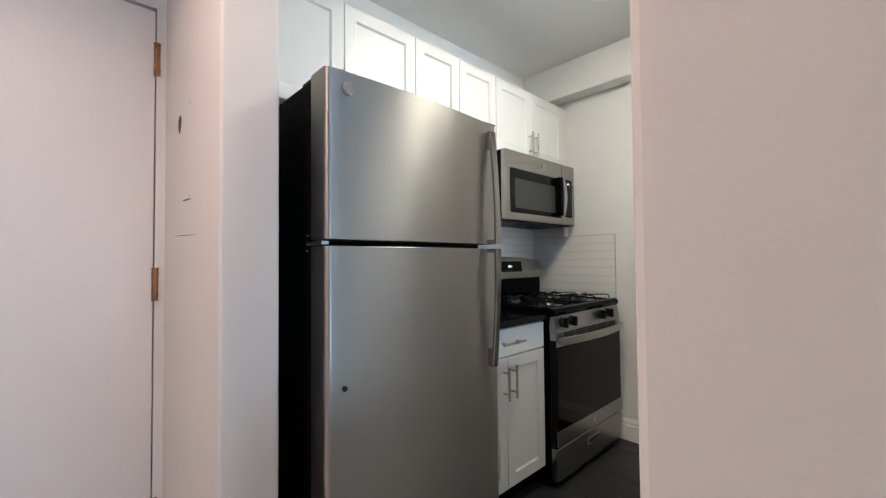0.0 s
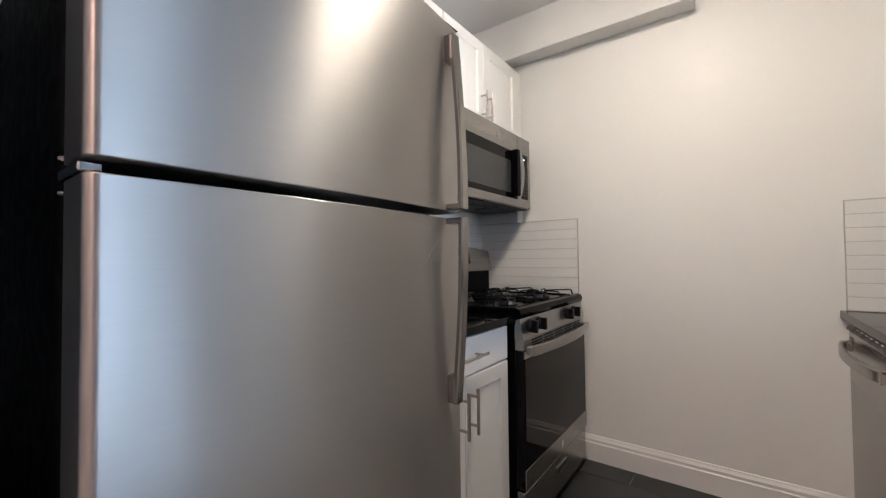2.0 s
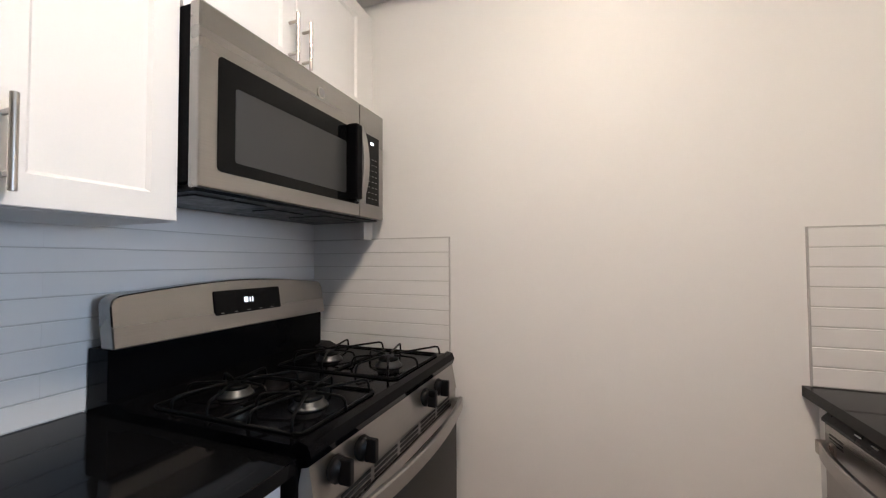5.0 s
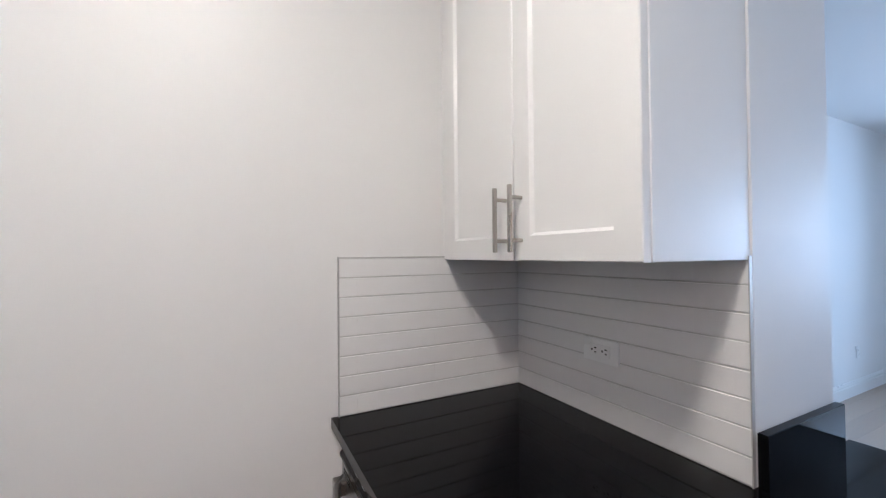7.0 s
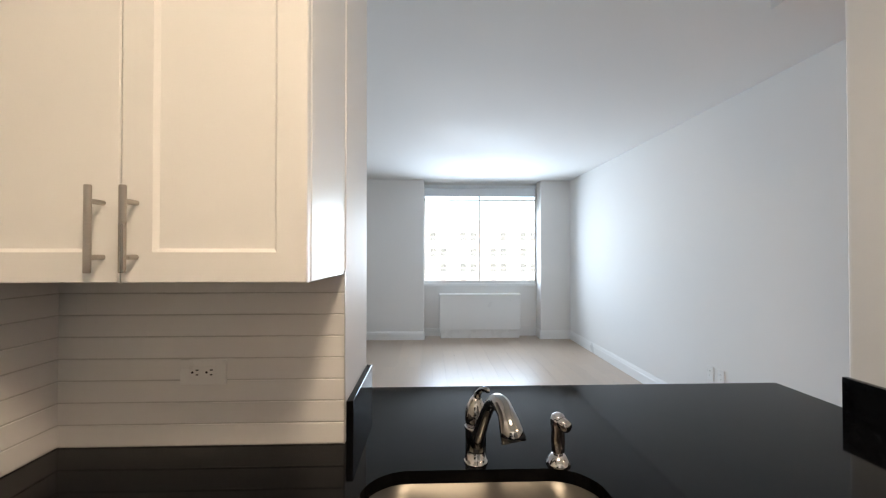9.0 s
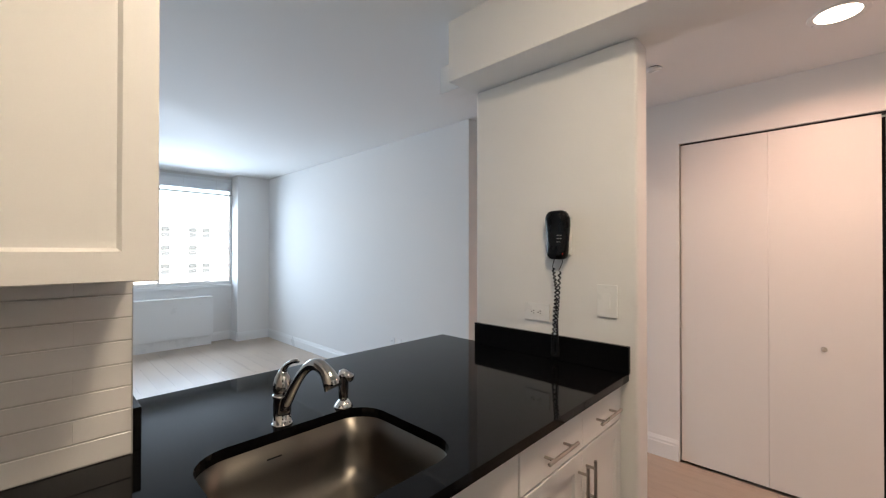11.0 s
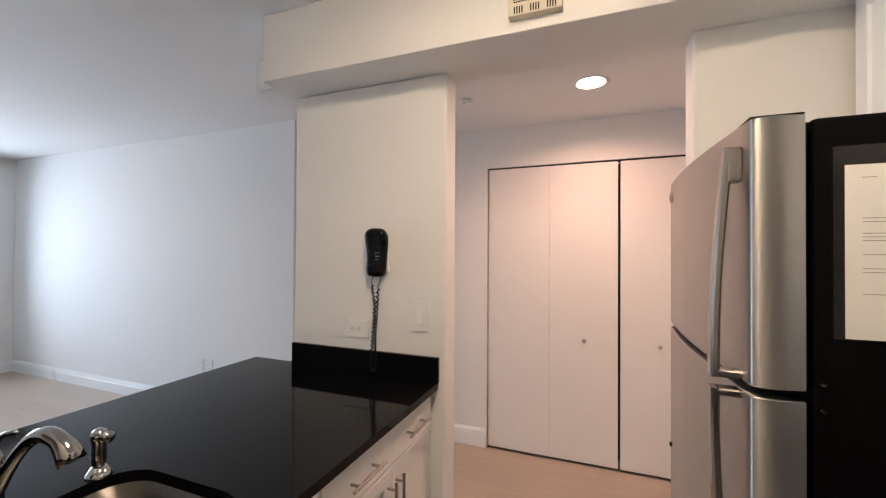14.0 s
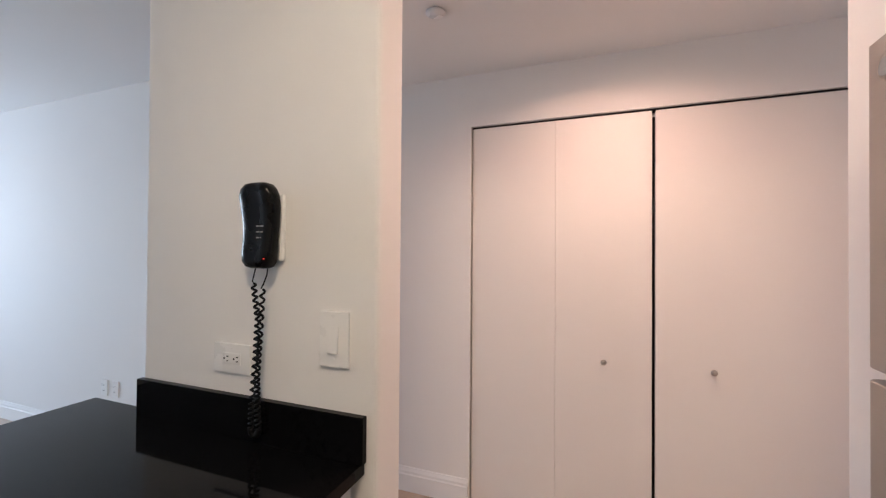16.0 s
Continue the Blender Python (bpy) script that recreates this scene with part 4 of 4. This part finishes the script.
part("collar", lathe([(0.034, 0.0), (0.034, 0.006)], (0.39, 0.926, HALLZ - 0.006), 28), DARKHOLE, head)
fix = thing("ceiling_light", "frosted glass bowl lamp on the kitchen ceiling", "ceiling lamp")
KX, KY = 2.26, 1.56
part("pan", lathe([(0.165, 0.0), (0.17, 0.006), (0.17, 0.018), (0.16, 0.02)], (KX, KY, CEILZ - 0.02), 36), WHITEPL, fix, smooth=True)
part("diffuser", lathe([(0.02, 0.0), (0.08, 0.003), (0.125, 0.010), (0.148, 0.02), (0.156, 0.03), (0.158, 0.04)], (KX, KY, CEILZ - 0.06), 36), FIXTUREGLOW, fix, "glowing frosted glass bowl", True)
part("finial", lathe([(0.004, -0.016), (0.01, -0.008), (0.008, 0.0)], (KX, KY, CEILZ - 0.06), 16), NICKEL, fix, smooth=True)
chime = thing("door_chime", "cream slotted chime box on the dropped beam", "chime")
CREAM = material("cream_plastic", (0.62, 0.57, 0.46), rough=0.45, vary=0.04, scale=20, bump=0.05)
part("case", box(1.302, 1.39, 2.352, 1.338, 1.58, 2.47, 0.004, seg=2), CREAM, chime)
for g in range(3):
    for k in range(4):
        part("slot", box(1.3375, 1.412 + g * 0.058 + k * 0.009, 2.358, 1.3388, 1.417 + g * 0.058 + k * 0.009, 2.384), DARKHOLE, chime)
for k in range(7):
    part("slot", box(1.3375, 1.41, 2.398 + k * 0.009, 1.3388, 1.56, 2.402 + k * 0.009), DARKHOLE, chime)

# ---- closet and entry doors ----


def bifold(name, label, y0, y1, knob_y, folds=True):
    root = thing(name, label, "door", "closet doors")
    mid = (y0 + y1) / 2
    for a, b in ((y0 + 0.002, mid - 0.0005), (mid + 0.0005, y1 - 0.002)) if folds else ((y0 + 0.002, y1 - 0.002),):
        part("leaf", box(-0.283, a, 0.012, -0.25, b, 2.142, 0.0015), DOORPAINT, root)
    bm = lathe([(0.006, 0.0), (0.006, 0.012), (0.011, 0.017), (0.0145, 0.024), (0.0135, 0.03), (0.006, 0.033)], (0, 0, 0), 20)
    bmesh.ops.transform(bm, matrix=Matrix.Translation((-0.25, knob_y, 0.882)) @ Matrix.Rotation(radians(90), 4, "Y"), verts=bm.verts)
    part("knob", bm, NICKEL, root, "small round metal knob", True)


bifold("closet_door", "flat white bifold closet door with a round knob", 0.907, 1.831, 1.608)
bifold("closet_door", "flat white closet door panel with a small knob", 1.843, 2.78, 2.084, False)
setting("trim_closet_track", box(-0.30, 0.902, 2.145, -0.26, 2.798, 2.1549), DARKHOLE, "dark track over the closet doors", "trim")
# added near-black sheet: the closet's inner shade is put into its colour
setting("wall_closet_shade", box(-0.42, 0.8, 0.0, -0.40, 2.9, 2.155), DARKHOLE, "added near-black sheet standing in for the shade inside the closet")
entry = thing("entry_door", "flat white entry door with brass hinges, closed", "door")
part("leaf", box(-0.056, 2.808, 0.008, 0.895, 2.852, 2.182, 0.002), DOORPAINT, entry)
for z0 in (1.93, 1.064, 0.2):
    hg = part("hinge", rod((0.9, 2.797, z0), (0.9, 2.797, z0 + 0.12), 0.0105, 14), BRASS, entry, "aged brass hinge", True)
    for q in (0.0, 0.018, 0.1, 0.12):
        part("knuckle", lathe([(0.0115, -0.0025), (0.0125, 0.0), (0.0115, 0.0025)], (0.9, 2.797, z0 + q), 14), BRASS, hg, smooth=True)
# unseen near-black fill behind the leaf; shade of the door's cracks as colour
setting("trim_door_gap_shade", box(-0.057, 2.856, 0.0, 0.897, 2.866, 2.189), DARKHOLE, "added near-black sheet standing in for the shade in the entry door's gap", "trim")
setting("wall_entry_back_shade", box(-0.36, 2.9, 0, 0.93, 2.969, 2.189), DARKHOLE, "unseen near-black block standing in for the shade behind the entry door")
# scuffs on the wall by the entry door
for y, z, w, hgt, lean in ((2.52, 1.672, 0.055, 0.062, 8), (2.40, 1.403, 0.13, 0.005, 3), (2.43, 1.292, 0.32, 0.0022, 2), (2.36, 1.70, 0.006, 0.009, 0), (2.42, 1.54, 0.005, 0.005, 0), (2.36, 1.41, 0.008, 0.006, 0)):
    bm = bmesh.new()
    vs = []
    for k in range(10):
        a = 2 * math.pi * k / 10
        u, v = math.cos(a) * w / 2 * (1 + 0.2 * math.sin(3 * a)), math.sin(a) * hgt / 2
        c, s_ = math.cos(radians(lean)), math.sin(radians(lean))
        vs.append(bm.verts.new((0.9292, y + u * c - v * s_, z + u * s_ + v * c)))
    bm.faces.new(vs)
    setting("trim_scuff", bm, SCUFF, "dark scuff on the painted wall", "stain")

# ---- living room window, blind and heater ----
win = tagged(new("window_1"), "wide white two-pane window above the heater", "window", kind="structure")
WX0, WX1, WZ0, WZ1, WY = 0.562, 2.503, 0.9, 2.588, -5.44
frame_bm = bmesh.new()
for a in ((WX0, WY, WZ0, WX0 + 0.02, WY + 0.05, WZ1), (WX1 - 0.02, WY, WZ0, WX1, WY + 0.05, WZ1), (WX0 + 0.02, WY, WZ0, WX1 - 0.02, WY + 0.05, WZ0 + 0.05), (WX0 + 0.02, WY, WZ1 - 0.05, WX1 - 0.02, WY + 0.05, WZ1)):
    box(*a, bevel=0.004, bm=frame_bm)
part("window_frame", frame_bm, TRIM, win)
part("mullion", box(1.532, WY + 0.003, WZ0 + 0.05, 1.556, WY + 0.047, WZ1 - 0.05, 0.003), TRIM, win)
part("window_sill", box(WX0, -5.445, 0.851, WX1, -5.35, 0.899, 0.006, seg=2), TRIM, win)
for a, b in ((WX0 + 0.02, 1.532), (1.556, WX1 - 0.02)):
    pane = part("pane", box(a, WY + 0.02, WZ0 + 0.05, b, WY + 0.026, WZ1 - 0.05), GLASS, win)
    pane.visible_shadow = False
blind = thing("venetian_blind", "white blind drawn up at the window's head", "blind")
part("headrail", box(WX0 + 0.012, -5.38, 2.535, WX1 - 0.012, -5.34, 2.586, 0.003), VINYL, blind)
for k in range(15):
    lean = Matrix.Translation((0, -5.36, 2.408 + k * 0.0095)) @ Matrix.Rotation(radians(62), 4, "X")
    slat = box(WX0 + 0.02, -0.0125, -0.0004, WX1 - 0.02, 0.0125, 0.0004)
    bmesh.ops.transform(slat, matrix=lean, verts=slat.verts)
    part("slat", slat, VINYL, blind)
part("bottom_rail", box(WX0 + 0.02, -5.378, 2.325, WX1 - 0.02, -5.344, 2.342, 0.002), INK, blind, "grey bottom rail")
for x in (0.8, 1.25, 1.85, 2.25):
    part("ladder_cord", rod((x, -5.337, 2.34), (x, -5.337, 2.536), 0.0015, 6), WHITEPL, blind)
heat = thing("radiator_cover", "white painted metal heater cabinet under the window", "heater")
part("cabinet", box(0.885, -5.38, 0.14, 2.238, -5.17, 0.722, 0.006, seg=2), TRIM, heat)
part("top_plate", box(0.88, -5.384, 0.722, 2.243, -5.162, 0.735, 0.003), TRIM, heat)
part("plinth", box(0.9, -5.38, 0.0, 2.22, -5.2, 0.14, 0.002), WHITEPL, heat)

# ---- outside ----
setting("ground", box(-400, -500, -16.2, 400, -5.6, -16.0), ASPHALT, "street far below the window", "ground")
bld = thing("apartment_building", "pale brick apartment building across the street", "building")
part("wall", box(-46, -86, -16, 52, -72, 6.2), BRICKWALL, bld)
part("parapet", box(-46, -86, 6.2, 52, -72, 7.6), BRICKWALL, bld)
pane_me = bpy.data.meshes.new("far_pane")
frame_me = bpy.data.meshes.new("far_frame")
b0 = box(-0.6, -0.03, -0.8, 0.6, 0.03, 0.8)
b0.to_mesh(pane_me)
pane_me.materials.append(FARGLASS)
b1 = bmesh.new()
for a in ((-0.68, -0.1, -0.9, -0.6, 0.1, 0.9), (0.6, -0.1, -0.9, 0.68, 0.1, 0.9), (-0.6, -0.1, -0.9, 0.6, 0.12, -0.8), (-0.6, -0.1, 0.8, 0.6, 0.1, 0.9), (-0.6, -0.08, -0.04, 0.6, 0.08, 0.04)):
    box(*a, bm=b1)
b1.to_mesh(frame_me)
frame_me.materials.append(TRIM)
for row in range(5):
    for col in range(17):
        for dx in (-0.95, 0.95):
            if random.random() < 0.3:
                continue
            wx, wz = -44 + col * 5.6 + dx, -7.1 + row * 2.9
            w = new("window", frame_me)
            w.parent = bld
            w.location = (wx, -71.95, wz)
            p = new("pane", pane_me)
            p.parent = w
            p.location = (0, -0.03, 0)

# ---- splashback tiles ----
ROW, TL, GR = 0.0571, 0.406, 0.0026


def splash(parent, u0, u1, first_even, first_odd, place, turn):
    """Eight courses of long tiles between u0 and u1; place(u, z) gives the middle of a tile on the wall."""
    meshes = {}
    for r in range(8):
        z = COUNTER + 0.001 + ROW * r
        cuts = [u0]
        u = u0 + (first_even if r % 2 else first_odd)
        while u < u1 - 0.02:
            cuts.append(u)
            u += TL
        cuts.append(u1)
        for a, b in zip(cuts, cuts[1:]):
            w = round(b - a - 0.0001, 4)
            if w < 0.006:
                continue
            if w not in meshes:
                me = bpy.data.meshes.new("tile")
                h = (ROW - GR) / 2
                t = extrude_outline([(-0.0035, -h + 0.0016), (-0.0022, -h), (0.0022, -h), (0.0035, -h + 0.0016), (0.0035, h - 0.0016), (0.0022, h), (-0.0022, h), (-0.0035, h - 0.0016)], "x", -w / 2, w / 2)
                t.to_mesh(me)
                t.free()
                me.materials.append(TILE)
                meshes[w] = me
            ob = new("tile", meshes[w])
            ob.parent = parent
            ob.location = place((a + b) / 2, z + ROW / 2)
            ob.rotation_euler = (radians(random.uniform(-0.05, 0.05)), 0, radians(turn + random.uniform(-0.05, 0.05)))


TOPZ = COUNTER + ROW * 8 + 0.002
s1 = setting("trim_splash_end_right", box(END - 0.0068, 0.3531, COUNTER, END - 0.0005, 1.005, TOPZ), GROUT, "white tiled splashback on the end wall", "splashback")
splash(s1, 0.3605, 1.005, 0.339, 0.187, lambda u, z: (END - 0.0055, u, z), 90)
s2 = setting("trim_splash_back_right", box(2.64, 0.3535, COUNTER, END - 0.0095, 0.3598, TOPZ), GROUT, "white tiled splashback behind the counter", "splashback")
splash(s2, 2.64, END - 0.009, 0.108, 0.26, lambda u, z: (u, 0.3585, z), 0)
s3 = setting("trim_splash_end_left", box(END - 0.0068, 2.117, COUNTER, END - 0.0005, BACK - 0.001, TOPZ), GROUT, "white tiled splashback beside the range", "splashback")
splash(s3, 2.117, BACK - 0.008, 0.464, 0.31, lambda u, z: (END - 0.0055, u, z), 90)
s4 = setting("trim_splash_back_left", box(1.885, BACK - 0.0068, COUNTER, END - 0.0095, BACK - 0.0005, TOPZ), GROUT, "white tiled splashback behind the range", "splashback")
splash(s4, 1.885, END - 0.009, 0.15, 0.3, lambda u, z: (u, BACK - 0.0055, z), 0)
EDGE = material("tile_edge_trim", (0.5, 0.49, 0.475), rough=0.4, metal=0.3, vary=0.05, scale=30, bump=0.0)
for a in ((END - 0.011, 1.0052, COUNTER, END - 0.0005, 1.0085, TOPZ), (END - 0.011, 2.1135, COUNTER, END - 0.0005, 2.1168, TOPZ), (2.6372, 0.353, COUNTER, 2.6398, 0.3635, TOPZ),
          (END - 0.0105, 0.3625, TOPZ, END - 0.0005, 1.0085, TOPZ + 0.0025), (END - 0.0105, 2.1135, TOPZ, END - 0.0005, BACK - 0.003, TOPZ + 0.0025)):
    setting("trim_tile_edge", box(*a), EDGE, "thin metal edge of the tiles", "trim")

# ---- floors ----
slate = setting("floor_kitchen", box(1.022, 0.2, -0.0119, END, BACK, -0.0035), DARKGROUT, "dark slate tiles laid in offset rows", "floor")
me = {}
PITCH = 0.32
col, x = 0, 2.90 - 6 * PITCH
while x < END - 0.01:
    x1, x = min(x + PITCH, END), max(x, 1.034)
    y = 0.0 if col % 2 else -0.27
    while y < BACK:
        a, b = max(y, 0.352), min(y + 0.61, BACK)
        if b - a > 0.02:
            key = (round(x1 - x, 3), round(b - a, 3))
            if key not in me:
                t = box(-key[0] / 2 + 0.0016, -key[1] / 2 + 0.0016, -0.004, key[0] / 2 - 0.0016, key[1] / 2 - 0.0016, 0.004, 0.0012)
                me[key] = bpy.data.meshes.new("tile")
                t.to_mesh(me[key])
                t.free()
                me[key].materials.append(SLATE)
            ob = new("tile", me[key])
            ob.parent = slate
            ob.location = ((x + x1) / 2, (a + b) / 2, -0.004)
        y += 0.61
    x = x1
    col += 1
setting("trim_threshold", box(1.006, 1.056, -0.011, 1.033, 2.019, 0.001, 0.001), DARKGROUT, "narrow dark strip between tiles and planks", "trim")

PW, PL = 0.152, 1.22
plank_me = {}


def planks(parent, x0, x1, y0, y1):
    k = 0
    x = x0
    while x < x1 - 0.004:
        xe = min(x + PW, x1)
        y = y0 - random.uniform(0, PL)
        while y < y1:
            a, b = max(y, y0), min(y + PL, y1)
            if b - a > 0.01:
                key = (round(xe - x, 3), round(b - a, 2))
                if key not in plank_me:
                    t = box(-(b - a) / 2 + 0.0002, -(xe - x) / 2 + 0.00025, -0.005, (b - a) / 2 - 0.0002, (xe - x) / 2 - 0.00025, 0.005, 0.0004)
                    plank_me[key] = bpy.data.meshes.new("plank")
                    t.to_mesh(plank_me[key])
                    t.free()
                    plank_me[key].materials.append(PLANK)
                ob = new("plank", plank_me[key])
                ob.parent = parent
                ob.location = ((x + xe) / 2, (a + b) / 2, -0.005)
                ob.rotation_euler = (0, 0, radians(90))
            y += PL
        x = xe


hallfloor = setting("floor_hall", box(-0.24, -0.71, -0.0119, 1.005, 2.81, -0.0105), GAP, "light oak plank floor in the hall", "floor")
planks(hallfloor, -0.24, 1.005, -0.71, 2.81)
livingfloor = setting("floor_living", box(1.0051, -5.385, -0.0119, 3.82, 0.199, -0.0105), GAP, "light oak plank floor in the living room", "floor")
planks(livingfloor, 1.0051, 3.82, -5.385, 0.199)
westfloor = setting("floor_living_west", box(0.07, -5.385, -0.0119, 1.005, -0.7101, -0.0105), GAP, "light oak plank floor along the living room wall", "floor")
planks(westfloor, 0.07, 1.005, -5.385, -0.7101)
